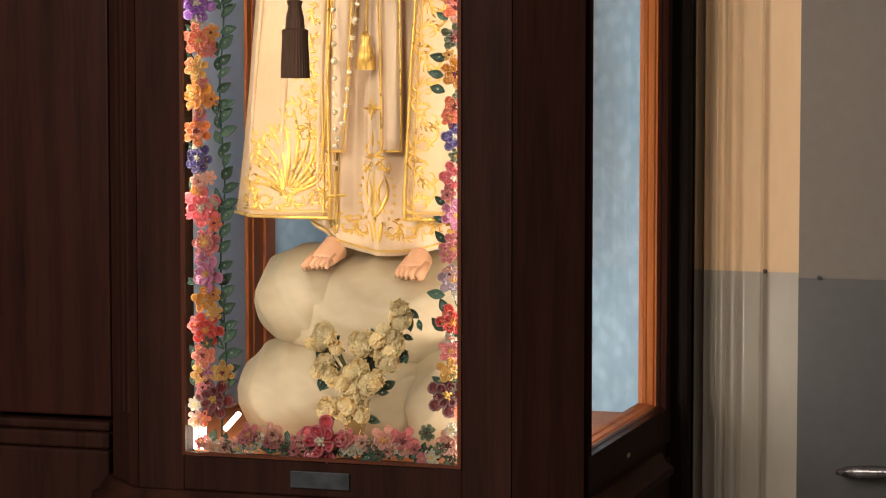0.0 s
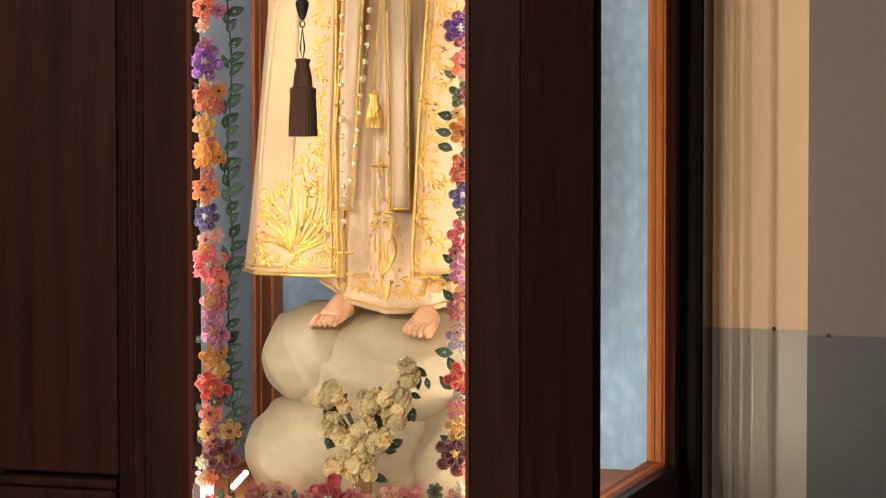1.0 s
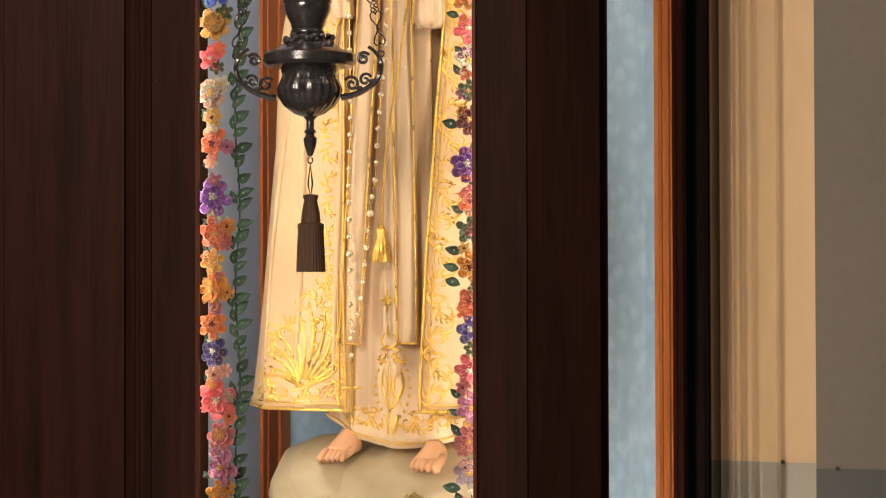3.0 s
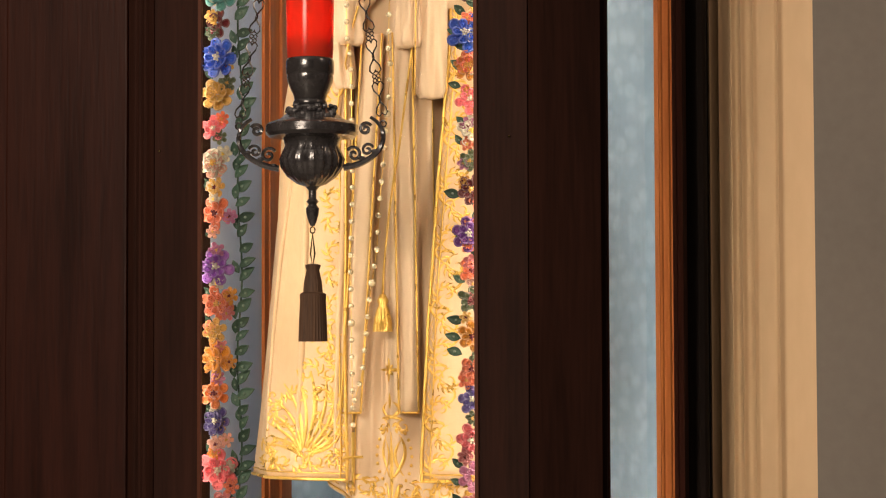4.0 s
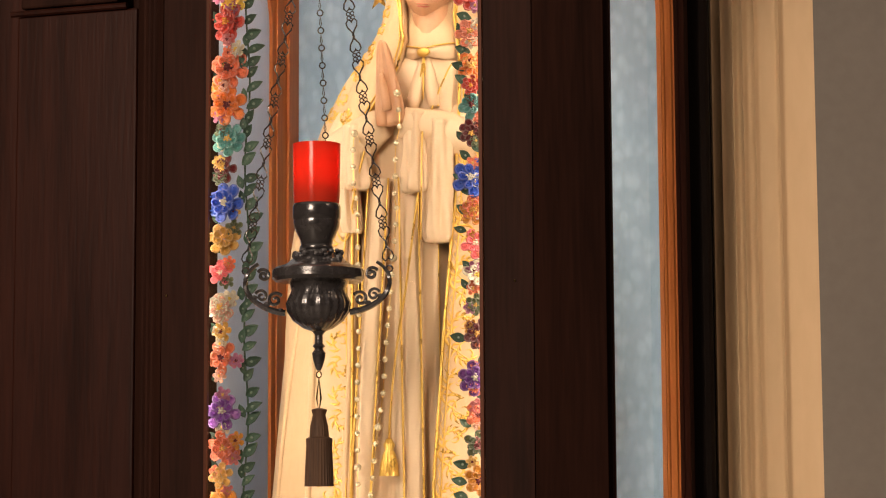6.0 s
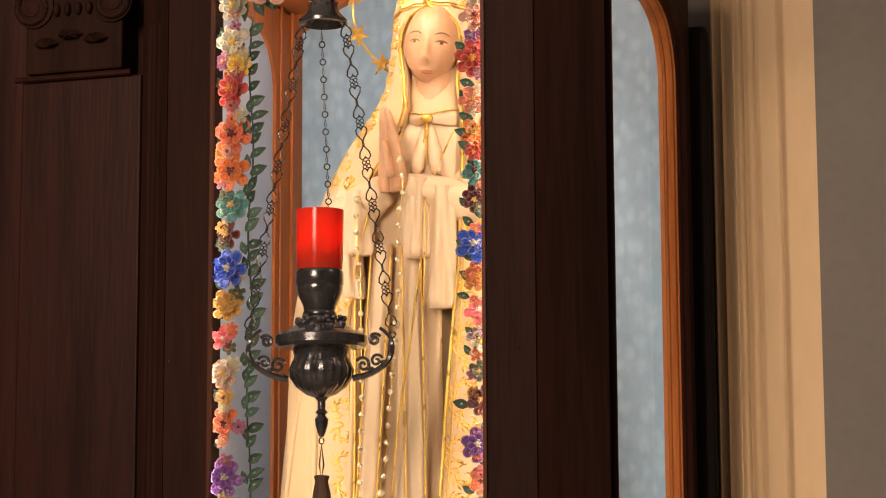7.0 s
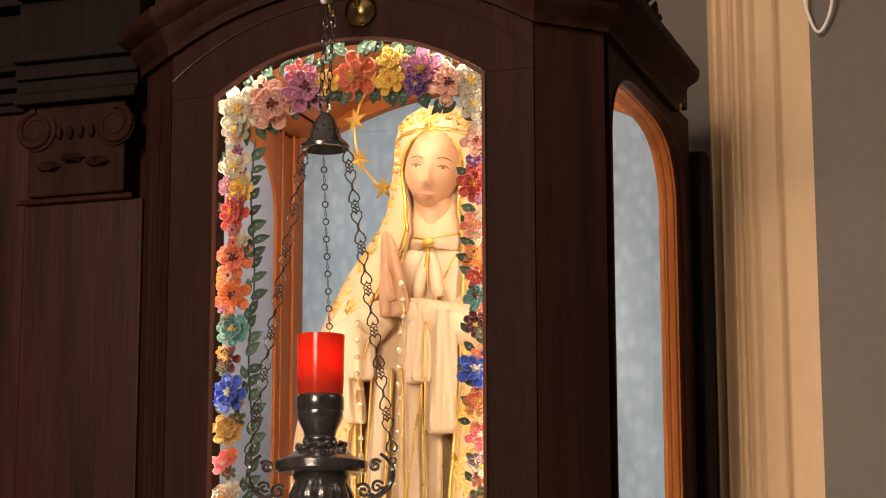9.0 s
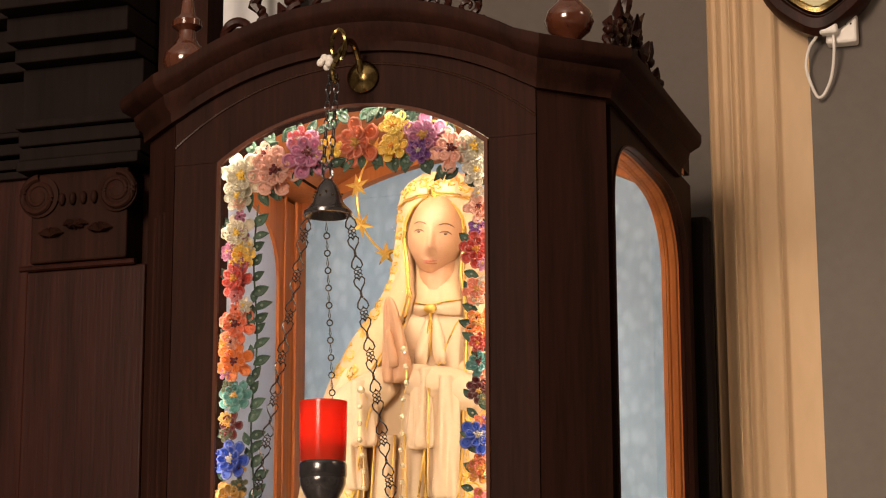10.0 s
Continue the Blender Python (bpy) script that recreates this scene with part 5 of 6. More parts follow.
# ---- bouquet in a small vase ----
bouquet = thing("flower_bouquet", "cream and yellow artificial flowers in a small clear vase", "bouquet")
bm = bmesh.new()
lathe(bm, [(0.022, 0), (0.024, 0.006), (0.013, 0.018), (0.014, 0.03), (0.020, 0.06), (0.024, 0.085), (0.027, 0.09)], (0.032, 0.075, 0.994), 24)
part("vase", bm, glass("vase_glass", (0.86, 0.80, 0.62), 0.05, 1.45), bouquet, "small clear glass vase", True)
BLOOMS = [(-0.014, 1.190, 0.022), (0.000, 1.182, 0.018), (-0.014, 1.142, 0.018), (-0.002, 1.128, 0.018), (0.022, 1.120, 0.022), (0.040, 1.128, 0.020), (0.050, 1.172, 0.022), (0.064, 1.182, 0.020), (0.075, 1.165, 0.020),
          (0.064, 1.112, 0.023), (0.032, 1.080, 0.022), (0.014, 1.066, 0.018), (-0.004, 1.075, 0.020), (0.092, 1.145, 0.022), (0.104, 1.190, 0.019), (0.112, 1.218, 0.022), (0.118, 1.240, 0.018),
          (0.052, 1.140, 0.019), (0.088, 1.192, 0.018), (0.048, 1.088, 0.020), (0.080, 1.122, 0.018), (0.100, 1.165, 0.018), (-0.020, 1.172, 0.015), (0.036, 1.100, 0.018)]
_fill = random.Random(7)
BLOOMS += [(x + _fill.uniform(-0.020, 0.020), z + _fill.uniform(-0.018, 0.018), 0.78 * r) for x, z, r in BLOOMS]
pet = bmesh.new()
for row, (cnt, rad, lift, size) in enumerate(((6, 0.62, 0.02, 0.62), (6, 0.46, -0.22, 0.56), (5, 0.28, -0.44, 0.48), (4, 0.12, -0.60, 0.40))):
    for i in range(cnt):
        a = 2 * math.pi * (i + 0.37 * row) / cnt
        out, sid = Vector((math.cos(a), 0, math.sin(a))), Vector((-math.sin(a), 0, math.cos(a)))
        grid = []
        for u in (0.0, 0.4, 0.75, 1.0):
            wid = size * (0.35 + 0.75 * math.sin(math.pi * min(0.93, 0.25 + 0.6 * u)))
            line = []
            for w in (-1, -0.5, 0, 0.5, 1):
                ruf = 0.16 * math.sin(7 * w + 2 * row + 1.7 * i) * u
                line.append(pet.verts.new(out * (rad * 0.3 + size * 0.85 * u * (1 - 0.18 * w * w)) + sid * (wid * 0.62 * w) + Vector((0, lift - 0.16 * u * (2 - row) * 0.5 - 0.12 * w * w + ruf, 0))))
            grid.append(line)
        for g0, g1 in zip(grid, grid[1:]):
            for k in range(4):
                pet.faces.new((g0[k], g0[k + 1], g1[k + 1], g1[k]))
pet_data = bpy.data.meshes.new("bloom")
pet.to_mesh(pet_data)
pet.free()
pet_data.materials.append(PETAL_CREAM)
pet_data.shade_smooth()
for x, z, r in BLOOMS:
    y = 0.055 + rnd.uniform(-0.012, 0.02)
    ob = new("bloom", pet_data)
    ob.parent = bouquet
    ob.matrix_basis = Matrix.Translation((x, y, z)) @ Matrix.Rotation(rnd.uniform(0, 6.28), 4, "Y") @ pose(0, 0, 0, rnd.uniform(-30, 20), 0, rnd.uniform(-30, 30)) @ Matrix.Scale(r * 1.30, 4)
    bm = bmesh.new()
    tube(bm, [(0.032, 0.075, 1.05), (0.032 + (x - 0.032) * 0.4, 0.078, 1.05 + (z - 1.05) * 0.6), (x, y + 0.008, z)], 0.0018, 5)
    part("stem", bm, STEM, bouquet)
for i in range(40):
    x, z, r = rnd.choice(BLOOMS)
    ob = new("leaf", leaf_data)
    ob.parent = bouquet
    ob.matrix_basis = Matrix.Translation((x + rnd.uniform(-0.02, 0.02), 0.075, z - rnd.uniform(0, 0.03))) @ Matrix.Rotation(rnd.uniform(0, 6.28), 4, "Y") @ Matrix.Scale(rnd.uniform(0.018, 0.028), 4)

# ---- hanging sanctuary lamp ----
LX, LY = 0.006, -0.125
lamp = thing("hanging_lamp", "blackened bronze hanging oil lamp with a red glass cup and tassel", "hanging lamp")


def lathe_part(name, rows, mat, label="", z=0.0, x=LX, flute=0, depth=0.0, zone=None, parent=None, seg=48):
    b = bmesh.new()
    lathe(b, rows, (x, LY, z), seg, flute, depth, zone)
    return part(name, b, mat, parent or lamp, label, True)


lathe_part("cap_bell", [(0.003, 2.472), (0.009, 2.468), (0.016, 2.458), (0.021, 2.444), (0.026, 2.430), (0.034, 2.422), (0.0385, 2.417), (0.0385, 2.412), (0.034, 2.411), (0.024, 2.424), (0.006, 2.445)], IRON, "bell-shaped bronze cap", x=0.010)
for i in range(14):
    a = i * 2 * math.pi / 14
    bm = bmesh.new()
    ball(bm, (0.010 + 0.0225 * math.cos(a), LY + 0.0225 * math.sin(a), 2.441 + 0.006 * (i % 2)), 0.0018, 6)
    part("rivet", bm, BRASS, lamp)
cup = lathe_part("red_cup", [(0.034, 2.020), (0.0355, 2.04), (0.0365, 2.115), (0.0365, 2.118), (0.0345, 2.118), (0.0335, 2.04), (0.010, 2.028)], RUBY, "red glass cup")
lathe_part("candle", [(0.022, 2.026), (0.022, 2.058), (0.020, 2.060)], material("wax", (0.75, 0.62, 0.45), (0.85, 0.72, 0.55), 0.5), "wax candle in the cup")
bm = bmesh.new()
lathe(bm, [(0.0005, 2.060), (0.0045, 2.066), (0.0050, 2.071), (0.0025, 2.080), (0.0004, 2.088)], (LX, LY, 0), 12)
part("flame", bm, glow("flame_glow", (1.0, 0.45, 0.12), 22), lamp, "small candle flame", True)
flame_light = bpy.data.lights.new("flame_light", "POINT")
flame_light.energy, flame_light.color, flame_light.shadow_soft_size = 0.05, (1.0, 0.40, 0.14), 0.006
fl = new("flame_light", flame_light)
fl.location = (LX, LY, 2.085)
tagged(fl, "light of the candle flame", "lamp", kind="structure")
lathe_part("collar", [(0.0240, 1.962), (0.0255, 1.970), (0.0305, 1.980), (0.0345, 1.990), (0.0355, 1.997), (0.0350, 2.000), (0.0368, 2.003), (0.0368, 2.021), (0.0350, 2.025), (0.0335, 2.026), (0.0335, 2.0195), (0.010, 2.018)], IRON, "ribbed bronze collar")
lathe_part("neck", [(0.054, 1.924), (0.044, 1.930), (0.034, 1.937), (0.0275, 1.945), (0.0245, 1.953), (0.0260, 1.956), (0.0260, 1.959), (0.0242, 1.962)], IRON)
lathe_part("shoulder", [(0.044, 1.903), (0.066, 1.906), (0.0705, 1.911), (0.0705, 1.923), (0.066, 1.927), (0.050, 1.932), (0.038, 1.942), (0.030, 1.950)], IRON, "broad bronze shoulder", x=LX + 0.003)
lathe_part("bowl", [(0.006, 1.828), (0.022, 1.834), (0.038, 1.846), (0.047, 1.860), (0.049, 1.872), (0.044, 1.884), (0.041, 1.892), (0.044, 1.903)], IRON, "gadrooned bronze bowl", x=LX + 0.003, flute=22, depth=0.025, zone=(1.832, 1.886), seg=88)
lathe_part("drop", [(0.003, 1.770), (0.006, 1.776), (0.0095, 1.788), (0.0105, 1.797), (0.006, 1.803), (0.010, 1.807), (0.006, 1.812), (0.006, 1.824), (0.011, 1.830)], IRON, "turned bronze drop", x=LX + 0.004)
rnd2 = random.Random(3)
bm = bmesh.new()
for i in range(26):
    a, h = rnd2.uniform(-2.6, 0.2), rnd2.uniform(0.930, 0.952)
    r = 0.046 - (h - 0.930) * 0.55
    ball(bm, (LX + 0.003 + r * math.cos(a), LY + r * math.sin(a), 1 + h), rnd2.uniform(0.004, 0.007), 7, (1, 0.7, 0.8))
part("relief", bm, IRON, lamp, "cast leaf relief round the shoulder", True)
# three pierced handles
ARMS = [radians(a) for a in (-163, 6, 100)]
for a in ARMS:
    d = Vector((math.cos(a), math.sin(a), 0))
    o = Vector((LX + 0.003, LY, 0))
    bm = bmesh.new()
    arc = [o + d * (0.050 + 0.062 * math.sin(t)) + Vector((0, 0, 1.892 - 0.034 * math.cos(t * 1.05) + 0.014 * t / 2.4)) for t in np.linspace(0.0, 2.4, 22)]
    tube(bm, arc, 0.0035, 6, taper=[1.5 - 0.7 * i / 21 for i in range(22)])
    tube(bm, spiral(o + d * 0.084 + Vector((0, 0, 1.916)), 0.010, 1.5, 0.5, 1, 30, d), 0.0028, 6)
    tube(bm, spiral(o + d * 0.066 + Vector((0, 0, 1.878)), 0.012, 1.4, 2.6, -1, 26, d), 0.0026, 6)
    tube(bm, spiral(o + d * 0.087 + Vector((0, 0, 1.884)), 0.010, 1.3, 0.4, 1, 26, d), 0.0024, 6)
    for k in range(3):
        ball(bm, o + d * (0.058 + 0.020 * k) + Vector((0, 0, 1.862 + 0.010 * k)), 0.0055, 7, (1.1, 0.8, 0.7))
    tip = o + d * 0.1115 + Vector((0, 0, 1.923))
    tube(bm, [tip + d * (0.005 * math.cos(t)) + Vector((0, 0, 0.005 * math.sin(t))) for t in np.linspace(0, 2 * math.pi, 10)[:-1]], 0.0016, 5, closed=True)
    part("handle", bm, IRON, lamp, "pierced scrolled bronze handle", True)


def fancy_chain(p, q):
    """Links of bent wire: hearts in pairs, with a small four-lobed knot between."""
    b = bmesh.new()
    p, q = Vector(p), Vector(q)
    ln = (q - p).length
    ax = (q - p).normalized()
    sd = Vector((0, 1, 0)).cross(ax).normalized()
    fw = ax.cross(sd)
    n = max(4, round(ln / 0.033))
    for i in range(n):
        c = p.lerp(q, (i + 0.5) / n)
        u_ = ln / n
        w = sd
        heart = []
        f = 1 if i % 2 else -1
        for t in np.linspace(0, 2 * math.pi, 14)[:-1]:
            hx = 0.0092 * math.sin(t) ** 3
            hz = (13 * math.cos(t) - 5 * math.cos(2 * t) - 2 * math.cos(3 * t) - math.cos(4 * t)) / 17 * 0.0140
            heart.append(c + w * hx + ax * (hz * f + 0.001))
        tube(b, heart, 0.0013, 5, closed=True)
        k = c + ax * (u_ * 0.5)
        if i % 2 == 1:
            for e in ((1, 1), (1, -1), (-1, 1), (-1, -1)):
                tube(b, [k + w * (0.0032 * e[0] + 0.003 * math.cos(t)) + ax * (0.0032 * e[1] + 0.003 * math.sin(t)) for t in np.linspace(0, 6.28, 8)[:-1]], 0.0010, 4, closed=True)
        else:
            tube(b, [k + fw * (0.003 * math.cos(t)) + ax * (0.0055 * math.sin(t)) for t in np.linspace(0, 6.28, 9)[:-1]], 0.0012, 4, closed=True)
    return b


def ring_chain(p, q):
    b = bmesh.new()
    p, q = Vector(p), Vector(q)
    n = max(3, round((q - p).length / 0.027))
    ax, sd = (q - p).normalized(), Vector((1, 0, 0))
    for i in range(n):
        c, d = p.lerp(q, i / n), p.lerp(q, (i + 1) / n)
        tube(b, [c + sd * (0.0048 * math.cos(t)) + ax * (0.0048 * math.sin(t)) for t in np.linspace(0, 6.28, 11)[:-1]], 0.0012, 5, closed=True)
        m0, m1 = c + ax * 0.005, d - ax * 0.005
        tube(b, [m0, m0.lerp(m1, 0.3) + sd * 0.0016, m1, m0.lerp(m1, 0.3) - sd * 0.0016], 0.0009, 4, closed=True)
    return b


TOPS = [(-0.024, LY, 2.414), (0.044, LY + 0.004, 2.414), (0.008, LY + 0.026, 2.414)]
tips = [Vector((LX + 0.003, LY, 0)) + Vector((math.cos(a), math.sin(a), 0)) * 0.1115 + Vector((0, 0, 1.928)) for a in ARMS]
part("chain", fancy_chain(tips[0], TOPS[0]), IRON, lamp, "chain of bent wire hearts", True)
part("chain", fancy_chain(tips[1], TOPS[1]), IRON, lamp, "chain of bent wire hearts", True)
part("rear_chain", ring_chain(tips[2] + Vector((-0.002, 0, 0)), (-0.003, LY + 0.026, 2.414)), IRON, lamp, "thin ring chain behind the cup", True)
bm = bmesh.new()
for i, z in enumerate(np.linspace(2.487, 2.640, 11)):
    sd = Vector((1, 0, 0)) if i % 2 else Vector((0, 1, 0))
    for off in (-0.0065, 0.0065):
        tube(bm, [Vector((0.008 + off, LY + 0.022 * (z - 2.487) / 0.15, z)) + sd * (0.0042 * math.cos(t)) + Vector((0, 0, 0.0095 * math.sin(t))) for t in np.linspace(0, 6.28, 11)[:-1]], 0.0013, 5, closed=True)
part("suspension_chain", bm, IRON, lamp, "doubled oval-link chain", True)
bm = bmesh.new()
tube(bm, [(0.009 + 0.0085 * math.cos(t), LY, 2.480 + 0.0105 * math.sin(t)) for t in np.linspace(0, 6.28, 15)[:-1]], 0.0022, 6, closed=True)
part("cap_ring", bm, IRON, lamp, smooth=True)
bm = bmesh.new()
tube(bm, [(0.010 + 0.004 * math.cos(t), LY, 1.764 + 0.005 * math.sin(t)) for t in np.linspace(0, 6.28, 11)[:-1]], 0.0012, 5, closed=True)
tube(bm, [(0.010, LY, 1.760), (0.0065, LY, 1.728), (0.010, LY, 1.708), (0.0135, LY, 1.728)], 0.0015, 5, closed=True)
part("tassel_cord", bm, BRASS, lamp, "thin gold-brown cord loop", True)
lathe_part("tassel_head", [(0.008, 1.665), (0.0150, 1.666), (0.0135, 1.685), (0.0095, 1.703), (0.0115, 1.708), (0.0115, 1.711), (0.004, 1.713)], TASSEL, "wrapped head of the tassel", x=0.0105, flute=20, depth=0.03)
lathe_part("tassel", [(0.0215, 1.595), (0.0205, 1.625), (0.0190, 1.656), (0.0195, 1.662), (0.0195, 1.667), (0.012, 1.671)], TASSEL, "dark brown silk tassel", x=0.0105, flute=30, depth=0.03, seg=90)

# bracket that carries the lamp
bracket = thing("lamp_bracket", "old brass wall bracket with a curved arm and round plate", "bracket")
bm = bmesh.new()
n = 28
rings = []
for r, y in ((0.026, -0.0005), (0.027, -0.006), (0.023, -0.011), (0.012, -0.016), (0.004, -0.018)):
    rings.append([bm.verts.new((0.022 + r * math.cos(2 * math.pi * k / n), y, 2.672 + r * math.sin(2 * math.pi * k / n))) for k in range(n)])
for r0, r1 in zip(rings, rings[1:]):
    for k in range(n):
        bm.faces.new((r0[k], r0[(k + 1) % n], r1[(k + 1) % n], r1[k]))
bm.faces.new(rings[-1])
bm.faces.new(rings[0][::-1])
part("plate", bm, BRASS, bracket, "round domed brass plate", True)
bm = bmesh.new()
tube(bm, [Vector((0.022, -0.012, 2.672)).lerp(Vector((0.012, -0.105, 2.665)), u) + Vector((0, 0, 0.050 * math.sin(math.pi * u ** 0.8))) for u in np.linspace(0, 1, 20)], 0.0055, 8)
tube(bm, [Vector((0.012, -0.105, 2.665)) + Vector((0, -0.010 * math.sin(t), -0.012 + 0.012 * math.cos(t) - 0.006 * t / 4)) for t in np.linspace(0, 4.4, 16)], 0.0045, 8)
part("arm", bm, BRASS, bracket, "curved brass arm with a hook", True)
bm = bmesh.new()
tube(bm, [Vector((0.014 + 0.012 * math.cos(t), -0.095, 2.700 + 0.026 * math.sin(t))) for t in np.linspace(0, 6.28, 17)[:-1]], 0.0035, 6, closed=True)
part("loop", bm, BRASS, bracket, smooth=True)
bm = bmesh.new()
for i in range(7):
    ball(bm, (-0.006 + 0.008 * math.cos(i * 2.4), -0.100 + 0.004 * math.sin(i), 2.672 + 0.007 * math.sin(i * 2.4)), 0.0065, 8, (1, 0.7, 1))
part("white_bow", bm, PLASTIC, bracket, "small white fabric knot tied to the bracket")

# ---- dark wood panelling beside the cabinet ----
panelling = thing("wood_panelling", "dark red-brown mahogany wall panelling with an ionic pilaster", "panelling", kind="structure")
part("panel", box(bmesh.new(), -2.2, -0.765, 0.345, 0.40, 0, 2.66), WOOD_RED, panelling)
part("panel", box(bmesh.new(), -0.511, -0.412, 0.33, 0.40, 0, 3.4), WOOD, panelling)
part("pilaster_shaft", box(bmesh.new(), -0.755, -0.512, 0.300, 0.36, 1.0, 2.462, 0.004), WOOD_RED, panelling, "plain mahogany pilaster shaft")
part("pilaster_back", box(bmesh.new(), -0.7645, -0.5115, 0.36, 0.40, 0, 2.66), WOOD, panelling)
for i, (z0, z1, o) in enumerate(((0.975, 0.992, 0.010), (0.945, 0.974, 0.022), (0.0, 0.944, 0.030))):
    part("pilaster_base", box(bmesh.new(), -0.758 - o, -0.515 + o * 0.4, 0.300 - o, 0.36, z0, z1, 0.005), WOOD, panelling)
part("shelf_edge", box(bmesh.new(), -2.2, -0.80, 0.300, 0.345, 0.93, 0.985, 0.006), WOOD, panelling)
bm = bmesh.new()
tube(bm, [(-0.765, 0.296, 2.466), (-0.53, 0.296, 2.466)], 0.006, 8)
part("astragal", bm, WOOD_RED, panelling, smooth=True)
part("capital_block", box(bmesh.new(), -0.745, -0.548, 0.292, 0.36, 2.474, 2.645, 0.004), WOOD, panelling)
for x, flip in ((-0.727, 1), (-0.566, -1)):
    bm = bmesh.new()
    tube(bm, spiral((x, 0.285, 2.600), 0.036, 2.3, math.pi / 2, flip, 60), 0.0062, 8, taper=[1.15 - 0.5 * k / 60 for k in range(61)])
    n = 24
    disc = []
    for r, y in ((0.040, 0.292), (0.040, 0.287), (0.010, 0.281)):
        disc.append([bm.verts.new((x + r * math.cos(6.2832 * k / n), y, 2.600 + r * math.sin(6.2832 * k / n))) for k in range(n)])
    for r0, r1 in zip(disc, disc[1:]):
        for k in range(n):
            bm.faces.new((r0[k], r0[(k + 1) % n], r1[(k + 1) % n], r1[k]))
    bm.faces.new(disc[-1])
    part("volute", bm, WOOD, panelling, "carved spiral volute", True)
for i in range(4):
    bm = bmesh.new()
    ball(bm, (-0.680 + 0.022 * i, 0.288, 2.592), 0.0085, 10, (0.8, 0.8, 1.5))
    part("egg", bm, WOOD, panelling, "carved egg", True)
for x, z, s in ((-0.700, 2.525, 1), (-0.650, 2.548, -1), (-0.600, 2.528, 1)):
    bm = bmesh.new()
    for k in range(5):
        a = radians(-70 + 35 * k)
        tube(bm, [(x, 0.289, z), (x + 0.014 * math.sin(a), 0.281, z + s * 0.010 * math.cos(a)), (x + 0.026 * math.sin(a), 0.287, z + s * 0.014 * math.cos(a))], 0.006, 6, taper=[0.8, 1.1, 0.3])
    part("carved_leaf", bm, WOOD, panelling, "carved leaf", True)
for z0, z1, y in ((2.648, 2.668, 0.272), (2.670, 2.695, 0.282), (2.697, 2.725, 0.276), (2.727, 2.742, 0.262), (2.744, 2.850, 0.285), (2.852, 2.880, 0.250), (2.882, 2.93, 0.215), (2.932, 3.00, 0.17)):
    part("entablature", box(bmesh.new(), -0.770, -0.520, y, 0.40, z0, z1, 0.003), EBONY_AND_SHADE, panelling)
    part("entablature", box(bmesh.new(), -2.2, -0.772, y + 0.06, 0.40, z0 + 0.004, z1 - 0.001, 0.003), EBONY_AND_SHADE, panelling)

# white fluted column far behind the crest
column = thing("fluted_column", "white painted fluted column behind the cabinet", "column", kind="structure")
bm = bmesh.new()
lathe(bm, [(0.15, 0.0), (0.15, 5.6)], (-0.76, 1.18, 0), 96, 12, 0.035)
part("shaft", bm, WHITE, column, smooth=True)

# ---- things on the pier ----
clock = thing("wall_clock", "dark polished wooden wall clock with a gilt rim", "clock")


def dial_ring(rows, c, mat, name, label):
    b = bmesh.new()
    n_ = 56
    rr = [[b.verts.new((c[0] + r * math.cos(2 * math.pi * k / n_), y, c[2] + r * (1 + 0.14 * max(0.0, -math.sin(2 * math.pi * k / n_)) ** 12) * math.sin(2 * math.pi * k / n_))) for k in range(n_)] for r, y in rows]
    for r0, r1 in zip(rr, rr[1:]):
        for k in range(n_):
            b.faces.new((r0[k], r0[(k + 1) % n_], r1[(k + 1) % n_], r1[k]))
    b.faces.new(rr[-1])
    return part(name, b, mat, clock, label, True)


CC = (0.655, 0, 3.064)
dial_ring([(0.100, 0.849), (0.116, 0.835), (0.118, 0.805), (0.108, 0.790), (0.092, 0.786), (0.086, 0.795)], CC, WOOD_RED, "case", "round dark wooden clock case")
dial_ring([(0.085, 0.794), (0.082, 0.784), (0.074, 0.782), (0.070, 0.789)], CC, BRASS, "rim", "gilt rim")
dial_ring([(0.069, 0.788), (0.0, 0.787)], CC, material("clock_face", (0.35, 0.32, 0.12), (0.5, 0.46, 0.2), 0.3), "dial", "dull yellow dial")
socket = thing("power_socket", "white plastic power socket with a plug", "socket")
part("body", box(bmesh.new(), 0.664, 0.724, 0.818, 0.8495, 2.916, 2.985, 0.005), PLASTIC, socket)
part("plug", box(bmesh.new(), 0.655, 0.690, 0.795, 0.817, 2.930, 2.952, 0.005), PLASTIC, socket)
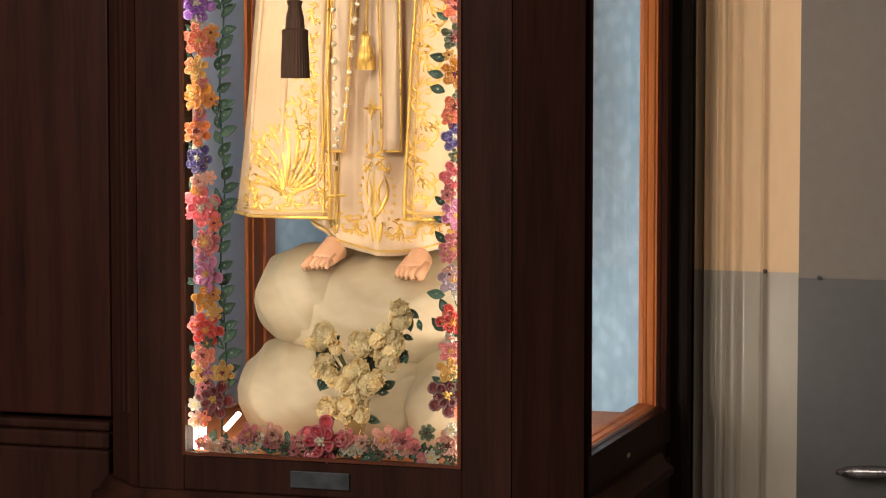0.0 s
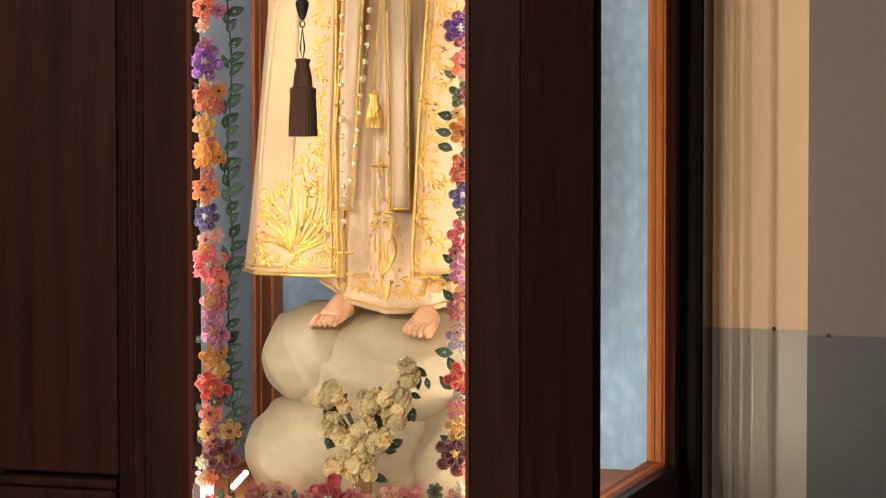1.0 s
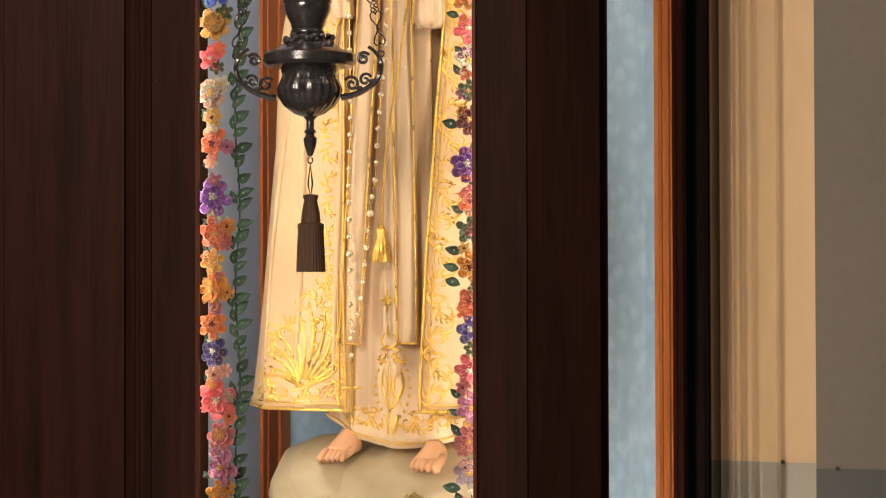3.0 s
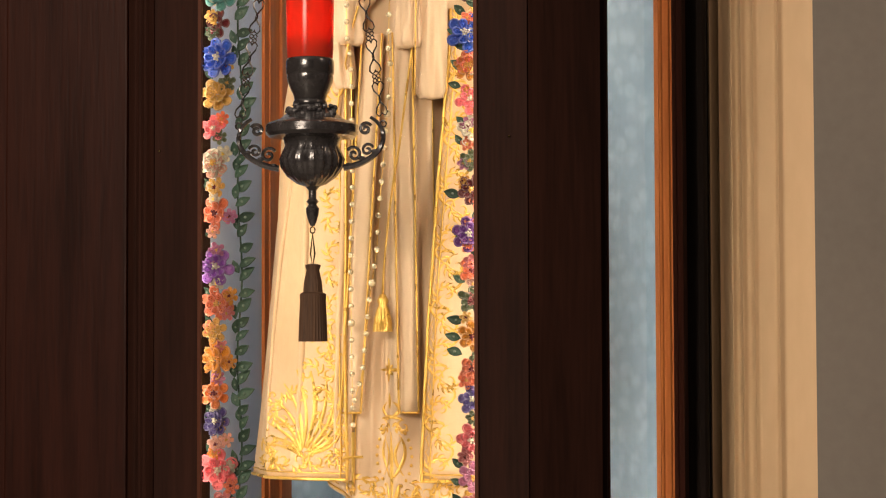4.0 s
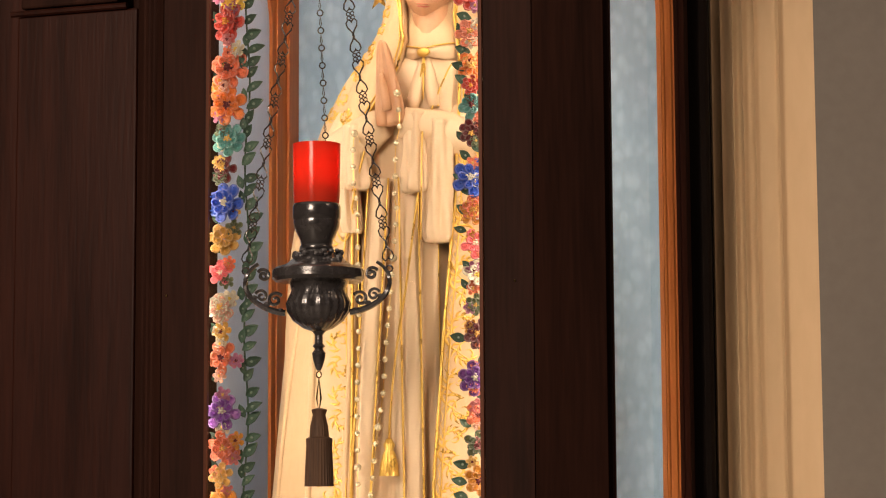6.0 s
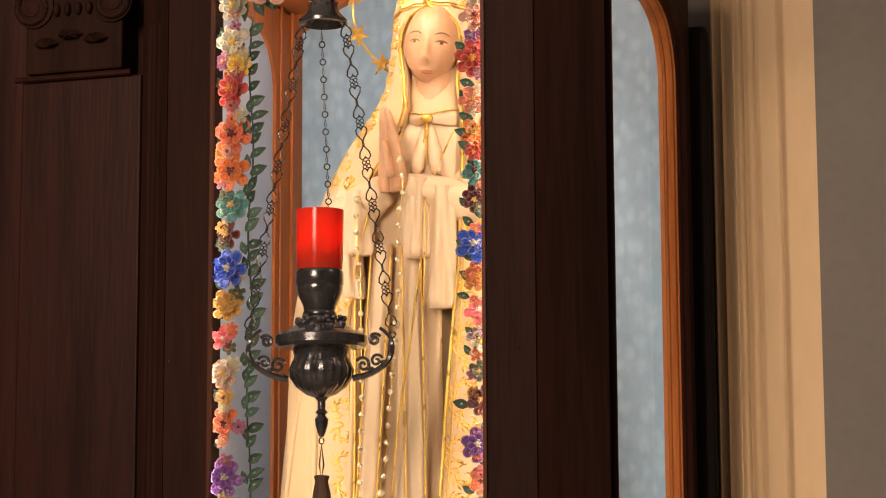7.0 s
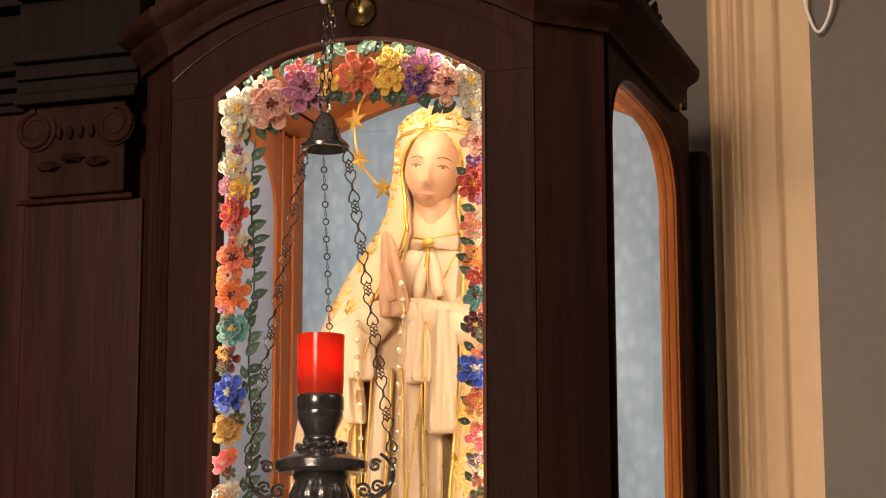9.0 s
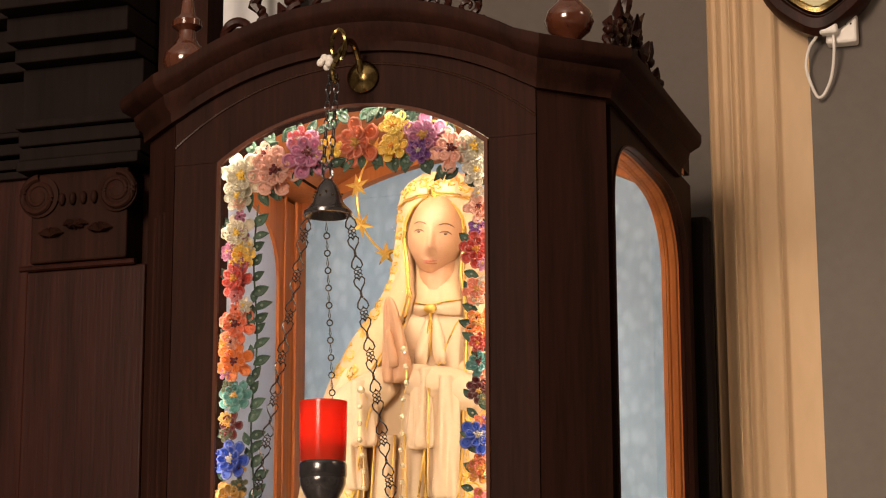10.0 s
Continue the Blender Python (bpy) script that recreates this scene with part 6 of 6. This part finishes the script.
for x in (0.703, 0.713):
    bm = bmesh.new()
    ball(bm, (x, 0.8175, 2.952), 0.0022, 6)
    part("socket_hole", bm, IRON, socket)
cable = thing("power_cable", "thin white cable loop hanging below the clock", "cable")
bm = bmesh.new()
CAB = [(0.680, 0.808, 2.935), (0.680, 0.812, 2.900), (0.672, 0.825, 2.855), (0.656, 0.832, 2.822), (0.643, 0.830, 2.816), (0.632, 0.825, 2.840), (0.624, 0.822, 2.876), (0.632, 0.818, 2.912), (0.650, 0.812, 2.936), (0.652, 0.815, 2.97)]
fine = []
for i in range(len(CAB) - 1):
    p0, p1, p2, p3 = (Vector(CAB[max(0, min(len(CAB) - 1, j))]) for j in (i - 1, i, i + 1, i + 2))
    for u in np.linspace(0, 1, 6)[:-1]:
        fine.append(0.5 * (2 * p1 + (p2 - p0) * u + (2 * p0 - 5 * p1 + 4 * p2 - p3) * u * u + (3 * p1 - p0 - 3 * p2 + p3) * u ** 3))
tube(bm, fine, 0.0030, 8)
part("cord", bm, PLASTIC, cable, smooth=True)
handle = thing("lever_handle", "dark metal lever handle with a worn shine", "handle")
bm = bmesh.new()
tube(bm, [(0.706 + 0.20 * u, 0.795, 0.884 + 0.004 * math.sin(3 * u)) for u in np.linspace(0, 1, 12)], 0.0125, 12, taper=[0.35, 0.85, 1, 1, 1, 0.95, 0.9, 0.9, 0.9, 0.9, 0.9, 0.9])
part("lever", bm, IRON, handle, smooth=True)
bm = bmesh.new()
tube(bm, [(0.895, 0.795, 0.886), (0.905, 0.846, 0.886)], 0.013, 12)
part("spindle", bm, IRON, handle, smooth=True)
part("plate", box(bmesh.new(), 0.880, 0.930, 0.841, 0.8465, 0.79, 0.95, 0.002), IRON, handle)
for x, y, z in ((0.6655, 0.8455, 1.237), (0.562, 0.866, 1.245)):
    nail = thing("nail", "small metal nail in the plaster at the dado line", "nail", group="nails")
    bm = bmesh.new()
    tube(bm, [(x, y + 0.012, z), (x, y - 0.006, z)], 0.0024, 6)
    ball(bm, (x, y - 0.007, z), 0.0042, 8, (1, 0.5, 1))
    part("shank", bm, IRON, nail)
